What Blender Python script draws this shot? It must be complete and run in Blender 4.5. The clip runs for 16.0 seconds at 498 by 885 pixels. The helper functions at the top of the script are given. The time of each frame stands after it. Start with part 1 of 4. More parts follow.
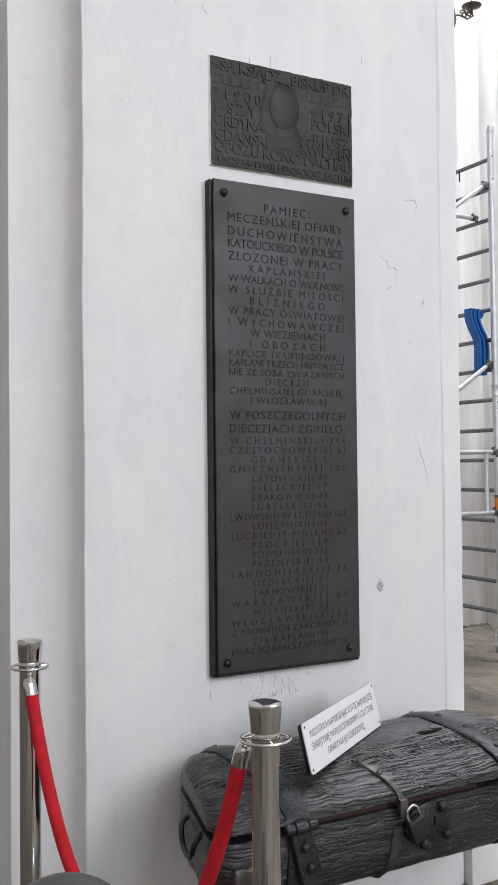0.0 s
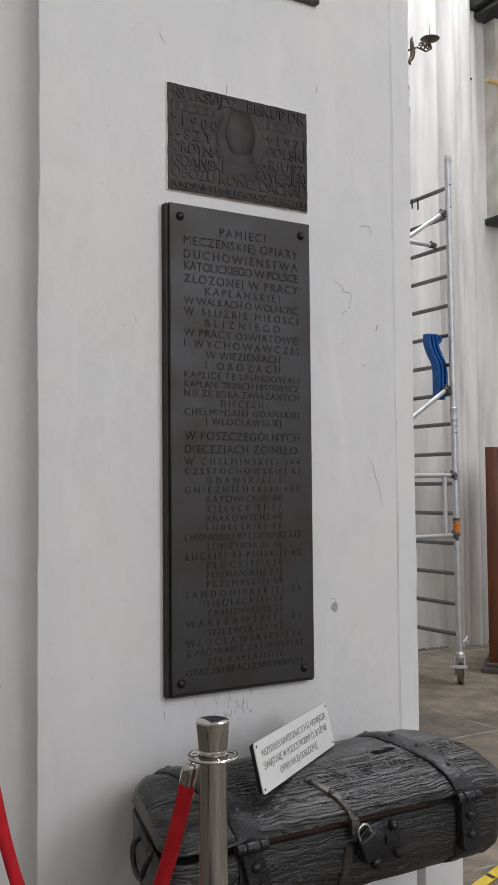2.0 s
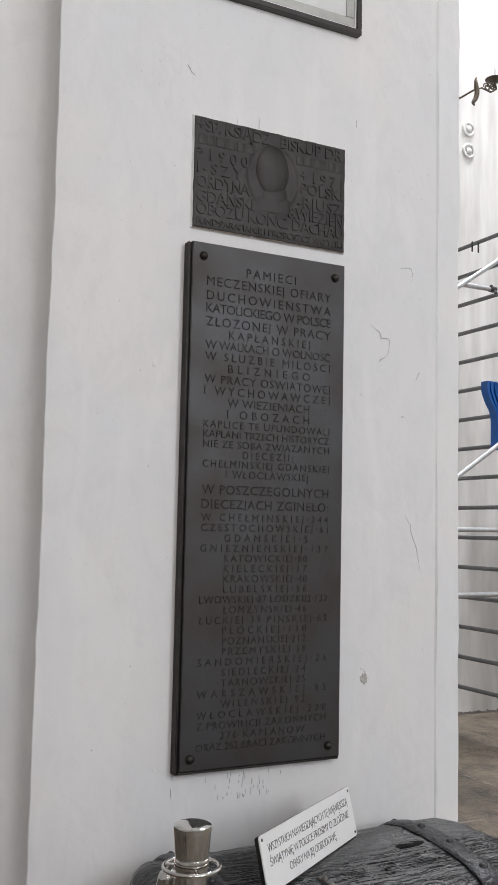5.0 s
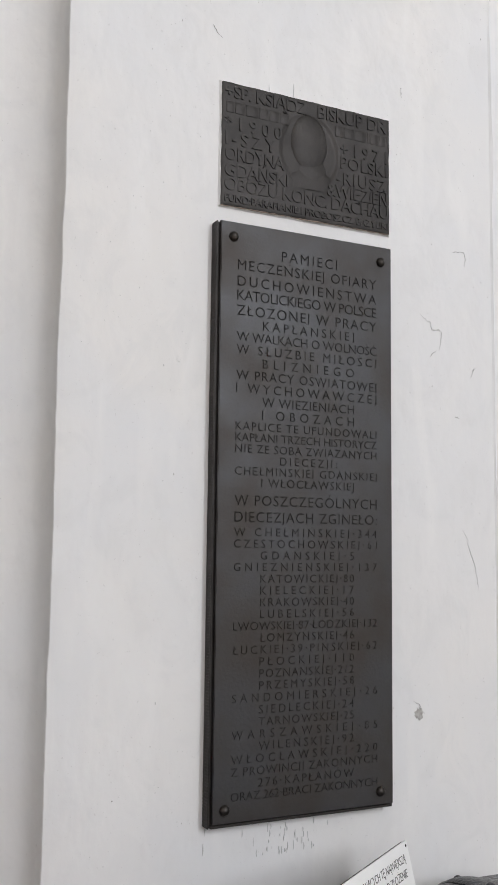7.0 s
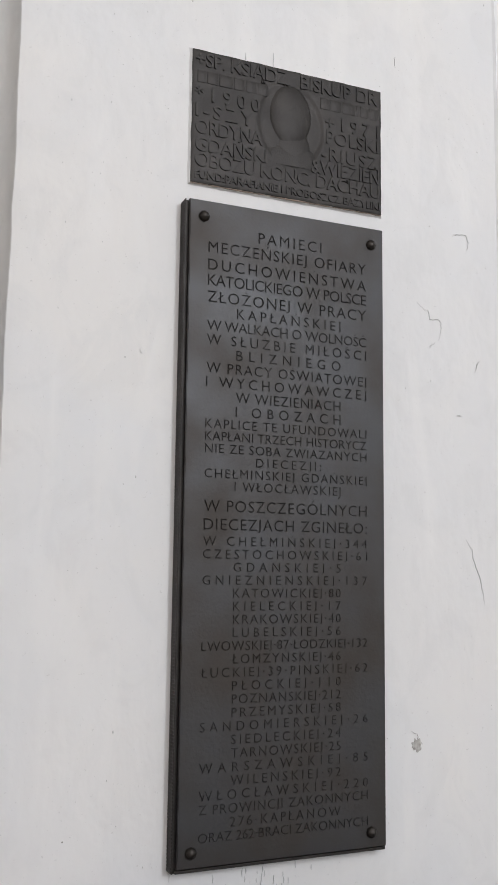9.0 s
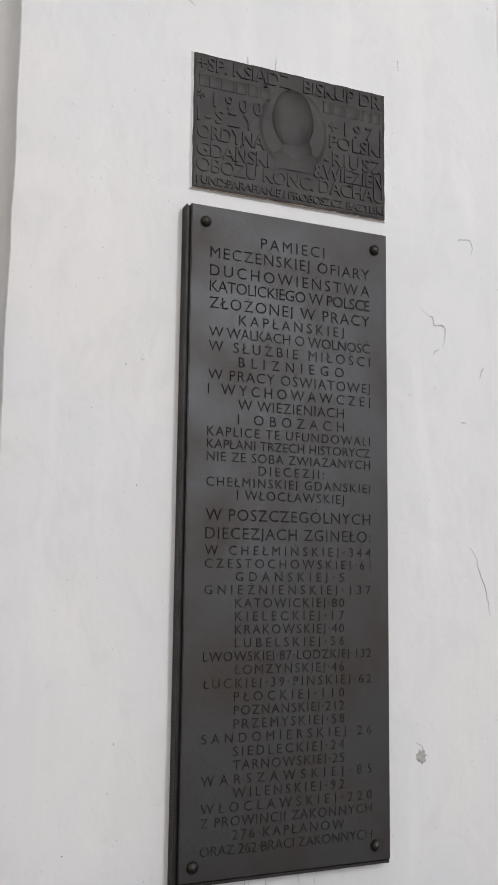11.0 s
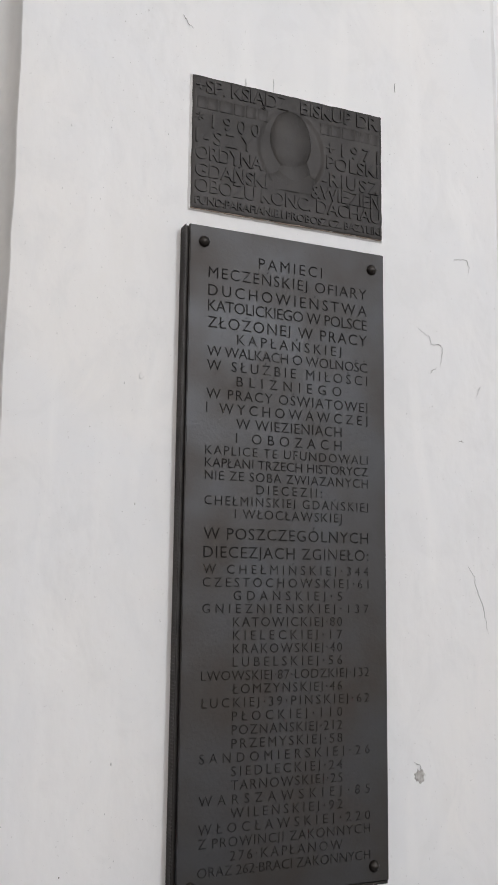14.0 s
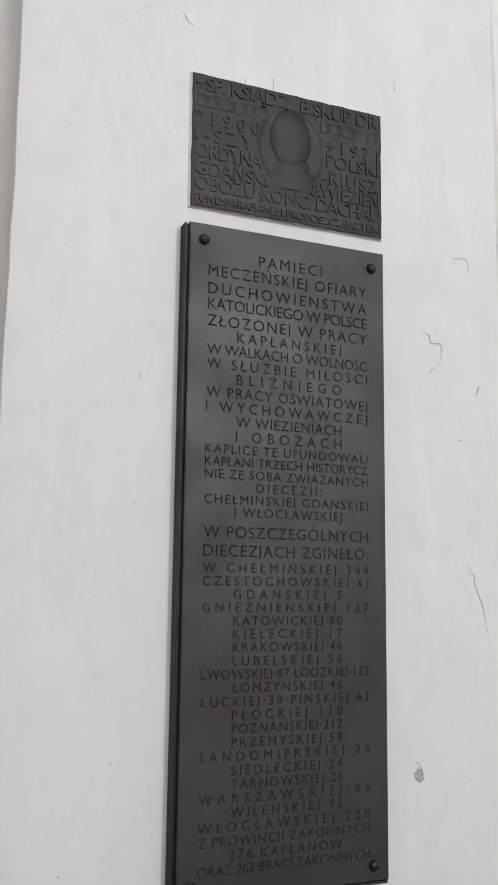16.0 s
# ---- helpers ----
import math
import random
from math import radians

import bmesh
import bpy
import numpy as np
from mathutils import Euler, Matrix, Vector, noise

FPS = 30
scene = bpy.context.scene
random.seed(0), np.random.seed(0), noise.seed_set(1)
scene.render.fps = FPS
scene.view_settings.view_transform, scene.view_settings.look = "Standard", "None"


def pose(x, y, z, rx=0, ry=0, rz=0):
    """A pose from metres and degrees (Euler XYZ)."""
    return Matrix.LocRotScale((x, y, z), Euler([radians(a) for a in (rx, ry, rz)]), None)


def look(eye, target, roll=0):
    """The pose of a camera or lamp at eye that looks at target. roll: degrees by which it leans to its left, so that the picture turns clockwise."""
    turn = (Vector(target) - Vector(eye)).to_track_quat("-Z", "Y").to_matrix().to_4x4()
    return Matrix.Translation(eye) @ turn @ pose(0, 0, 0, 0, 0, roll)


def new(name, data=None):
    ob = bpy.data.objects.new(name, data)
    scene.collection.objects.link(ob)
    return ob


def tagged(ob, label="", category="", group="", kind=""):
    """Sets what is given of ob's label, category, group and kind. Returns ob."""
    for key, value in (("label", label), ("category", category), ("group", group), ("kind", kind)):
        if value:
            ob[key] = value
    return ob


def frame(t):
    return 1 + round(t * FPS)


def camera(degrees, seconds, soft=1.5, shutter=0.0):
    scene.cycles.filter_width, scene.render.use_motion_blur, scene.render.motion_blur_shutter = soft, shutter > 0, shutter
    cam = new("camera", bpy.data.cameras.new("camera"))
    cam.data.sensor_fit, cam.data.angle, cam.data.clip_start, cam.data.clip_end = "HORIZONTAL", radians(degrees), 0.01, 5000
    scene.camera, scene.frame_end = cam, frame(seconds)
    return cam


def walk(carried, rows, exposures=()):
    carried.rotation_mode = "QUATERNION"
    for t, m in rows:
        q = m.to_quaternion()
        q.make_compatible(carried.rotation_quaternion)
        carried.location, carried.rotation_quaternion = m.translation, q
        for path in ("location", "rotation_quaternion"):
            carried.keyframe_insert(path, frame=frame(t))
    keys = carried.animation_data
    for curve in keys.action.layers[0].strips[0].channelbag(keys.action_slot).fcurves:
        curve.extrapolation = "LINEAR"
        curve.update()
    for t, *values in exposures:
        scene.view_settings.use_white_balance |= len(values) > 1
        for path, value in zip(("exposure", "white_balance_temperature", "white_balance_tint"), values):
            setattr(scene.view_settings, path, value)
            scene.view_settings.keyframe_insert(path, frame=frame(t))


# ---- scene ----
cam = camera(29.4, 16.0, soft=0.9)
PATH = [
    (0, (-0.027, -0.195, 1.522), (0.939, 1.556, 1.567), -0.6),
    (0.5, (-0.016, -0.233, 1.513), (1.013, 1.48, 1.593), -0.4),
    (1, (-0.013, -0.249, 1.511), (1.019, 1.462, 1.605), -0.5),
    (1.5, (-0.012, -0.247, 1.511), (1.018, 1.464, 1.605), -0.5),
    (2, (-0.008, -0.236, 1.508), (1.02, 1.477, 1.604), -0.5),
    (2.5, (0.003, -0.213, 1.518), (1.033, 1.499, 1.611), -0.5),
    (3, (-0.01, -0.173, 1.53), (1.019, 1.538, 1.656), -0.5),
    (5.5, (0.299, -0.053, 1.571), (1.141, 1.752, 1.758), 1.3),
    (6, (0.332, 0.043, 1.547), (1.109, 1.877, 1.73), 0.7),
    (6.5, (0.3, 0.164, 1.564), (1.133, 1.971, 1.766), 0.8),
    (7, (0.349, 0.238, 1.564), (1.211, 2.029, 1.779), 0.7),
    (7.5, (0.477, 0.287, 1.562), (1.325, 2.085, 1.775), 0.7),
    (8, (0.633, 0.314, 1.524), (1.451, 2.123, 1.763), 0.8),
    (8.5, (0.677, 0.342, 1.529), (1.456, 2.165, 1.791), 0.6),
    (9, (0.628, 0.4, 1.543), (1.406, 2.225, 1.798), 0.7),
    (9.5, (0.592, 0.44, 1.543), (1.373, 2.264, 1.798), 0.8),
    (10, (0.642, 0.434, 1.546), (1.41, 2.262, 1.805), 0.7),
    (12.5, (0.626, 0.424, 1.566), (1.414, 2.242, 1.838), 0.7),
    (13, (0.637, 0.423, 1.555), (1.418, 2.242, 1.839), 0.7),
    (13.5, (0.627, 0.422, 1.557), (1.41, 2.239, 1.851), 0.7),
    (14, (0.633, 0.42, 1.562), (1.41, 2.239, 1.859), 0.7),
    (14.5, (0.628, 0.423, 1.562), (1.41, 2.239, 1.859), 0.7),
    (15, (0.637, 0.423, 1.552), (1.413, 2.24, 1.855), 0.7),
    (15.5, (0.634, 0.424, 1.553), (1.412, 2.242, 1.855), 0.7),
    (16, (0.623, 0.431, 1.555), (1.41, 2.245, 1.855), 0.7),
]
EXPOSURES = [(0.0, 0.06, 6280, 10), (0.3, -0.03, 6350, 10), (0.6, -0.17, 6450, 10), (1.0, -0.31, 6500, 10), (1.5, -0.46, 6500, 10), (2.5, -0.47, 6500, 10), (3.0, -0.44, 6500, 10), (5.3, -0.18, 6500, 10), (5.7, -0.10, 6500, 10), (6.2, 0.01, 6500, 10), (9.0, 0.02, 6500, 10), (12.5, 0.0, 6510, 10), (16.0, 0.0, 6510, 10)]
walk(cam, [(t, look(eye, target, roll)) for t, eye, target, roll in PATH], EXPOSURES)

# ---- light ----
world = bpy.data.worlds.new("sky")
scene.world = world
world.use_nodes = True
wn = world.node_tree.nodes
sky = wn.new("ShaderNodeTexSky")
sky.sky_type, sky.sun_disc = "NISHITA", False
sky.sun_elevation, sky.sun_rotation = radians(40), radians(150)
world.node_tree.links.new(sky.outputs[0], wn["Background"].inputs[0])
wn["Background"].inputs[1].default_value = 0.1

# hall: inner faces of the outer walls, metres
X0, X1, Y0, Y1, TOP = -6.0, 11.0, -7.0, 6.65, 10.0
FLOOR = -0.028
# unseen windows, assumed; placed and weighted to light the pier
SOUTH = [(-4.2, -2.2), (-0.4, 1.6), (3.4, 5.4), (7.2, 9.2)]
EAST = [(-5.0, -3.0), (-0.6, 1.4), (3.2, 5.2)]
SILL, HEAD = 2.6, 8.6
SOUTH_WATTS, EAST_WATTS = (80.0, 192.0, 430.0, 15.0), (8.0, 8.0, 25.0)


# unseen ceiling opening, added with its lamp to brighten the far wall
ROOF_GAP = (5.0, 8.0, 4.1, 6.1)
ROOF_FILL_WATTS = 730.0


def window_light(x, y, turn, watts, tone=(0.945, 0.960, 1.0)):
    """An added lamp for daylight at the opening of an unseen window."""
    data = bpy.data.lights.new("window_daylight", "AREA")
    data.shape, data.size, data.size_y = "RECTANGLE", 1.9, HEAD - SILL - 0.1
    data.energy, data.color = watts, tone
    ob = new("window_daylight", data)
    ob.matrix_world = pose(x, y, (SILL + HEAD) / 2, 90, 0, turn)


for (a, b), watts in zip(SOUTH, SOUTH_WATTS):
    # tones assumed: warm from the western windows, cool from the others, to tint the pier
    window_light((a + b) / 2, Y0 + 0.03, 0, watts, (1.0, 0.955, 0.940) if a < 3 else (0.905, 0.938, 1.0))
for (a, b), watts in zip(EAST, EAST_WATTS):
    window_light(X1 - 0.03, (a + b) / 2, 90, watts)
# added fill lamp in the ceiling opening, no such source known
roof = bpy.data.lights.new("roof_fill", "AREA")
roof.shape, roof.size, roof.size_y, roof.energy, roof.color = "RECTANGLE", 2.9, 1.9, ROOF_FILL_WATTS, (0.955, 0.960, 1.0)
roof_ob = new("roof_fill", roof)
roof_ob.location = ((ROOF_GAP[0] + ROOF_GAP[1]) / 2, (ROOF_GAP[2] + ROOF_GAP[3]) / 2, TOP + 0.02)

# ---- materials ----
def material(name, base, rough=0.6, metal=0.0, tint=None, scale=6.0, amount=0.5, fine=120.0, bump=0.15, rough_var=0.1, stretch=(1, 1, 1), spread=0.0, bump_dist=0.002, gloss_by_stain=False):
    """A surface with two scales of variation: broad stains towards tint, fine grain as relief and gloss."""
    m = bpy.data.materials.new(name)
    m.use_nodes = True
    n, l = m.node_tree.nodes, m.node_tree.links
    p = n["Principled BSDF"]
    p.inputs["Metallic"].default_value = metal
    co = n.new("ShaderNodeTexCoord")
    mp = n.new("ShaderNodeMapping")
    mp.inputs["Scale"].default_value = stretch
    l.new(co.outputs["Object"], mp.inputs[0])
    big, small = n.new("ShaderNodeTexNoise"), n.new("ShaderNodeTexNoise")
    for k, sc, de in ((big, scale, 5), (small, fine, 4)):
        k.inputs["Scale"].default_value, k.inputs["Detail"].default_value = sc, de
        l.new(mp.outputs[0], k.inputs["Vector"])
    ramp = n.new("ShaderNodeMapRange")
    ramp.inputs[1].default_value, ramp.inputs[2].default_value, ramp.inputs[4].default_value = 0.35, 0.68, amount
    l.new(big.outputs[0], ramp.inputs[0])
    mix = n.new("ShaderNodeMix")
    mix.data_type = "RGBA"
    mix.inputs[6].default_value, mix.inputs[7].default_value = (*base, 1), (*(tint or [c * 0.7 for c in base]), 1)
    l.new(ramp.outputs[0], mix.inputs[0])
    out = mix.outputs[2]
    if spread:
        info, hsv, vr = n.new("ShaderNodeObjectInfo"), n.new("ShaderNodeHueSaturation"), n.new("ShaderNodeMapRange")
        vr.inputs[3].default_value, vr.inputs[4].default_value = 1 - spread, 1 + spread
        l.new(info.outputs["Random"], vr.inputs[0])
        l.new(vr.outputs[0], hsv.inputs["Value"])
        l.new(out, hsv.inputs["Color"])
        out = hsv.outputs[0]
    l.new(out, p.inputs["Base Color"])
    rr = n.new("ShaderNodeMapRange")
    rr.inputs[3].default_value, rr.inputs[4].default_value = max(0.02, rough - rough_var), min(1, rough + rough_var)
    l.new((big if gloss_by_stain else small).outputs[0], rr.inputs[0])
    l.new(rr.outputs[0], p.inputs["Roughness"])
    if bump:
        b = n.new("ShaderNodeBump")
        b.inputs["Strength"].default_value, b.inputs["Distance"].default_value = bump, bump_dist
        add = n.new("ShaderNodeMath")
        add.operation = "ADD"
        l.new(big.outputs[0], add.inputs[0])
        l.new(small.outputs[0], add.inputs[1])
        l.new(add.outputs[0], b.inputs["Height"])
        l.new(b.outputs[0], p.inputs["Normal"])
    return m


def limewash():
    """Many coats of limewash: cloudy tone, overlapping brush patches, fine grit, hand-trowelled relief."""
    m = bpy.data.materials.new("limewash_plaster")
    m.use_nodes = True
    n, l = m.node_tree.nodes, m.node_tree.links
    p = n["Principled BSDF"]
    p.inputs["Roughness"].default_value = 0.86
    co = n.new("ShaderNodeTexCoord")

    def noise_at(scale, detail, stretch=(1, 1, 1), rough=0.5, warp=0.0):
        mp, t = n.new("ShaderNodeMapping"), n.new("ShaderNodeTexNoise")
        mp.inputs["Scale"].default_value = stretch
        t.inputs["Scale"].default_value, t.inputs["Detail"].default_value, t.inputs["Roughness"].default_value, t.inputs["Distortion"].default_value = scale, detail, rough, warp
        l.new(co.outputs["Object"], mp.inputs[0])
        l.new(mp.outputs[0], t.inputs["Vector"])
        return t.outputs[0]

    def ranged(src, a, b, lo, hi):
        r = n.new("ShaderNodeMapRange")
        for i, v in ((1, a), (2, b), (3, lo), (4, hi)):
            r.inputs[i].default_value = v
        l.new(src, r.inputs[0])
        return r.outputs[0]

    def mixed(fac, a, b):
        x = n.new("ShaderNodeMix")
        x.data_type = "RGBA"
        l.new(fac, x.inputs[0])
        for i, v in ((6, a), (7, b)):
            if isinstance(v, tuple):
                x.inputs[i].default_value = (*v, 1)
            else:
                l.new(v, x.inputs[i])
        return x.outputs[2]
    tone = mixed(ranged(noise_at(1.7, 4, warp=0.6), 0.35, 0.68, 0, 1), (0.832, 0.818, 0.802), (0.788, 0.793, 0.804))
    tone = mixed(ranged(noise_at(7.5, 6, (1, 1, 0.7), 0.62, 1.1), 0.50, 0.62, 0, 0.30), tone, (0.735, 0.735, 0.735))
    tone = mixed(ranged(noise_at(4.0, 3, (2.2, 2.2, 0.5), 0.5, 0.4), 0.54, 0.66, 0, 0.45), tone, (0.862, 0.855, 0.846))
    tone = mixed(ranged(noise_at(120, 2), 0.70, 0.78, 0, 0.45), tone, (0.56, 0.55, 0.54))
    l.new(tone, p.inputs["Base Color"])
    height = None
    for src, k in ((noise_at(8, 3, (1, 1, 0.8), 0.5, 0.25), 1.0), (noise_at(34, 3, (1, 1, 0.5)), 0.16), (noise_at(170, 2), 0.02)):
        mul = n.new("ShaderNodeMath")
        mul.operation = "MULTIPLY_ADD"
        l.new(src, mul.inputs[0])
        mul.inputs[1].default_value = k
        if height is not None:
            l.new(height, mul.inputs[2])
        else:
            mul.inputs[2].default_value = 0.0
        height = mul.outputs[0]
    b = n.new("ShaderNodeBump")
    b.inputs["Strength"].default_value, b.inputs["Distance"].default_value = 0.42, 0.010
    l.new(height, b.inputs["Height"])
    l.new(b.outputs[0], p.inputs["Normal"])
    return m


PLASTER = limewash()
HALL_PLASTER = material("hall_plaster", (0.79, 0.78, 0.76), 0.88, tint=(0.56, 0.55, 0.525), scale=6.0, amount=1.0, fine=26, bump=0.3, bump_dist=0.005, stretch=(1, 1, 0.16))
CRACK = material("plaster_crack", (0.24, 0.23, 0.22), 0.95, scale=60, amount=0.8)
CHIP = material("chipped_plaster", (0.60, 0.59, 0.57), 0.95, tint=(0.30, 0.28, 0.26), scale=90, amount=0.9, fine=300, bump=0.6)
DRIP = material("drip_stain", (0.72, 0.72, 0.72), 0.9, tint=(0.50, 0.50, 0.50), scale=40, amount=0.8)
# near black in place of the shade inside slot and keyhole
HOLLOW = material("hollow_shade", (0.007, 0.007, 0.007), 0.9, scale=40, bump=0.2)
RUST = material("rust_stain", (0.33, 0.26, 0.21), 0.9, tint=(0.16, 0.12, 0.10), scale=40, amount=0.9)
PIT = material("plaster_pit", (0.66, 0.655, 0.65), 0.95, tint=(0.52, 0.51, 0.50), scale=30, amount=0.9)
BRONZE = material("dark_bronze", (0.060, 0.060, 0.0625), 0.48, 0.38, tint=(0.047, 0.040, 0.035), scale=5.5, amount=1.0, fine=110, bump=0.5, rough_var=0.17, bump_dist=0.0013, gloss_by_stain=True)
BRONZE_MATT = material("matt_bronze", (0.050, 0.045, 0.042), 0.52, 0.5, tint=(0.030, 0.027, 0.025), scale=11, amount=1.0, fine=200, bump=0.45, bump_dist=0.0014)
BOLT = material("worn_bolt", (0.060, 0.053, 0.048), 0.42, 0.8, tint=(0.032, 0.029, 0.027), scale=60, amount=0.8, fine=300, bump=0.3)
# cut letters: shade of the recess put into a dark colour
LETTER = material("letter_shade", (0.020, 0.019, 0.018), 0.75, 0.0, scale=40, fine=300, bump=0.1)
CHROME = material("polished_steel", (0.74, 0.73, 0.715), 0.08, 1.0, tint=(0.48, 0.47, 0.45), scale=14, amount=0.6, fine=400, bump=0.02, rough_var=0.03, stretch=(1, 1, 0.15))
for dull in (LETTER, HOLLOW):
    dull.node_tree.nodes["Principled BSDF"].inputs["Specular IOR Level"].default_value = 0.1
VELVET = material("red_velvet", (0.62, 0.009, 0.020), 0.85, tint=(0.46, 0.005, 0.014), scale=30, amount=0.8, fine=600, bump=0.3)
OLD_WOOD = material("blackened_oak", (0.022, 0.0225, 0.023), 0.32, tint=(0.008, 0.0075, 0.007), scale=24, amount=0.9, fine=80, bump=0.9, rough_var=0.14, stretch=(0.5, 3, 3), bump_dist=0.005)
OLD_WOOD.node_tree.nodes["Principled BSDF"].inputs["Coat Weight"].default_value = 0.5
OLD_WOOD.node_tree.nodes["Principled BSDF"].inputs["Coat Roughness"].default_value = 0.36
RED_WOOD = material("bare_red_wood", (0.060, 0.024, 0.016), 0.7, tint=(0.016, 0.009, 0.007), scale=18, amount=0.9, stretch=(0.4, 3, 3), bump=0.5)
IRON = material("hammered_iron", (0.050, 0.052, 0.057), 0.36, 0.65, tint=(0.030, 0.021, 0.017), scale=30, amount=0.5, fine=75, bump=0.9, rough_var=0.16, bump_dist=0.005)
HASP = material("rubbed_iron", (0.125, 0.118, 0.110), 0.42, 0.7, tint=(0.05, 0.042, 0.036), scale=24, amount=0.8, fine=90, bump=0.5, bump_dist=0.003)
LOCK = material("lock_body", (0.03, 0.032, 0.034), 0.45, 0.4, scale=30, bump=0.15)
WHITE_PLATE = material("white_enamel", (0.88, 0.88, 0.87), 0.35, scale=8, tint=(0.82, 0.82, 0.82), amount=0.5, fine=200, bump=0.03)
BLACK = material("black_paint", (0.014, 0.014, 0.015), 0.4, scale=20, bump=0.05)
STONE = material("floor_stone", (0.215, 0.178, 0.132), 0.6, tint=(0.088, 0.075, 0.060), scale=5.0, amount=1.0, fine=30, bump=1.0, rough_var=0.25, spread=0.26, bump_dist=0.026)
MORTAR = material("floor_joint", (0.33, 0.30, 0.26), 0.9, tint=(0.14, 0.12, 0.10), scale=9, amount=1.0, bump=0.5)
# rungs: darker copy of the tubes' aluminium, backlit shade painted in
RUNG = material("shaded_aluminium", (0.20, 0.20, 0.205), 0.45, 0.7, tint=(0.13, 0.13, 0.13), scale=22, fine=200, bump=0.15)
CLAW = material("cast_claw", (0.10, 0.10, 0.10), 0.5, 0.6, scale=30, bump=0.2)
PLINTH = material("worn_plinth", (0.12, 0.10, 0.082), 0.6, tint=(0.07, 0.06, 0.05), scale=9, amount=1.0, bump=0.3)
ALU = material("aluminium_tube", (0.66, 0.67, 0.68), 0.5, 0.8, tint=(0.45, 0.46, 0.47), scale=18, fine=200, bump=0.08)
BLUE = material("blue_plastic", (0.004, 0.105, 0.40), 0.42, scale=20, bump=0.05)
ORANGE = material("orange_tape", (0.75, 0.22, 0.02), 0.5, scale=30, bump=0.05)
RUBBER = material("castor_rubber", (0.12, 0.085, 0.055), 0.6, scale=30, bump=0.1)
BROWN_WOOD = material("varnished_wood", (0.165, 0.050, 0.017), 0.35, tint=(0.085, 0.024, 0.009), scale=7, amount=0.9, fine=60, bump=0.1, stretch=(3, 3, 0.3))
PANEL_WOOD = material("honey_wood", (0.27, 0.115, 0.028), 0.38, tint=(0.2, 0.075, 0.018), scale=7, amount=0.9, fine=60, bump=0.1, stretch=(3, 3, 0.3))
GREY_STONE = material("grey_marble", (0.60, 0.58, 0.54), 0.5, tint=(0.42, 0.40, 0.36), scale=5, amount=0.9, bump=0.15)
GOLD = material("gilding", (0.80, 0.60, 0.30), 0.3, 0.9, scale=30, bump=0.1)
BRASS = material("old_brass", (0.115, 0.092, 0.066), 0.5, 0.6, tint=(0.06, 0.05, 0.038), scale=20, bump=0.15)
PAPER = material("passe_partout", (0.78, 0.78, 0.77), 0.8, scale=8, bump=0.05)
SILVER_SLIP = material("silvered_slip", (0.45, 0.44, 0.41), 0.4, 0.5, scale=20, bump=0.1)
DARK_FRAME = material("dark_frame_wood", (0.035, 0.028, 0.025), 0.35, scale=20, bump=0.1)
CHAIR_GREY = material("grey_chair_shell", (0.060, 0.055, 0.050), 0.5, tint=(0.048, 0.044, 0.040), scale=12, bump=0.1)
YELLOW = material("yellow_tape", (0.72, 0.52, 0.03), 0.5, scale=30, bump=0.1)
TEAL = material("teal_plastic", (0.02, 0.28, 0.25), 0.4, scale=30, bump=0.05)
GLASS = bpy.data.materials.new("window_glass")
GLASS.use_nodes = True
GLASS.node_tree.nodes["Principled BSDF"].inputs["Transmission Weight"].default_value = 1.0
GLASS.node_tree.nodes["Principled BSDF"].inputs["Roughness"].default_value = 0.25


# ---- building helpers ----
def mesh_from(name, bm, mat, smooth=False):
    me = bpy.data.meshes.new(name)
    bmesh.ops.recalc_face_normals(bm, faces=bm.faces)
    bm.to_mesh(me)
    bm.free()
    me.materials.append(mat)
    if smooth:
        me.shade_smooth()
        me.set_sharp_from_angle(angle=radians(40))
    return me


def part(name, bm, mat, parent=None, label="", smooth=True):
    ob = new(name, mesh_from(name, bm, mat, smooth))
    ob.parent = parent
    if label:
        ob["label"] = label
    return ob


def thing(name, label, category, m=None, group="", kind=""):
    ob = tagged(new(name), label, category, group, kind)
    if m is not None:
        ob.matrix_world = m
    return ob


def block(bm, x0, x1, y0, y1, z0, z1, bevel=0.0, seg=2, m=None):
    made = bmesh.ops.create_cube(bm, size=1.0)["verts"]
    for v in made:
        v.co = Vector(((x0 + x1) / 2 + v.co.x * (x1 - x0), (y0 + y1) / 2 + v.co.y * (y1 - y0), (z0 + z1) / 2 + v.co.z * (z1 - z0)))
        if m is not None:
            v.co = m @ v.co
    if bevel:
        edges = list({e for v in made for e in v.link_edges})
        bmesh.ops.bevel(bm, geom=edges, offset=bevel, segments=seg, profile=0.5, affect="EDGES")
    return bm


def boxed(*a, **k):
    return block(bmesh.new(), *a, **k)


def lathe(profile, seg=32, m=None, bm=None):
    """A turned body round z from (radius, height) pairs."""
    bm = bm or bmesh.new()
    rings = []
    for r, z in profile:
        ring = []
        for i in range(seg):
            a = 2 * math.pi * i / seg
            v = Vector((r * math.cos(a), r * math.sin(a), z))
            ring.append(bm.verts.new(m @ v if m is not None else v))
        rings.append(ring)
    for p, q in zip(rings, rings[1:]):
        for i in range(seg):
            bm.faces.new((p[i], p[(i + 1) % seg], q[(i + 1) % seg], q[i]))
    bm.faces.new(rings[0][::-1])
    bm.faces.new(rings[-1])
    return bm


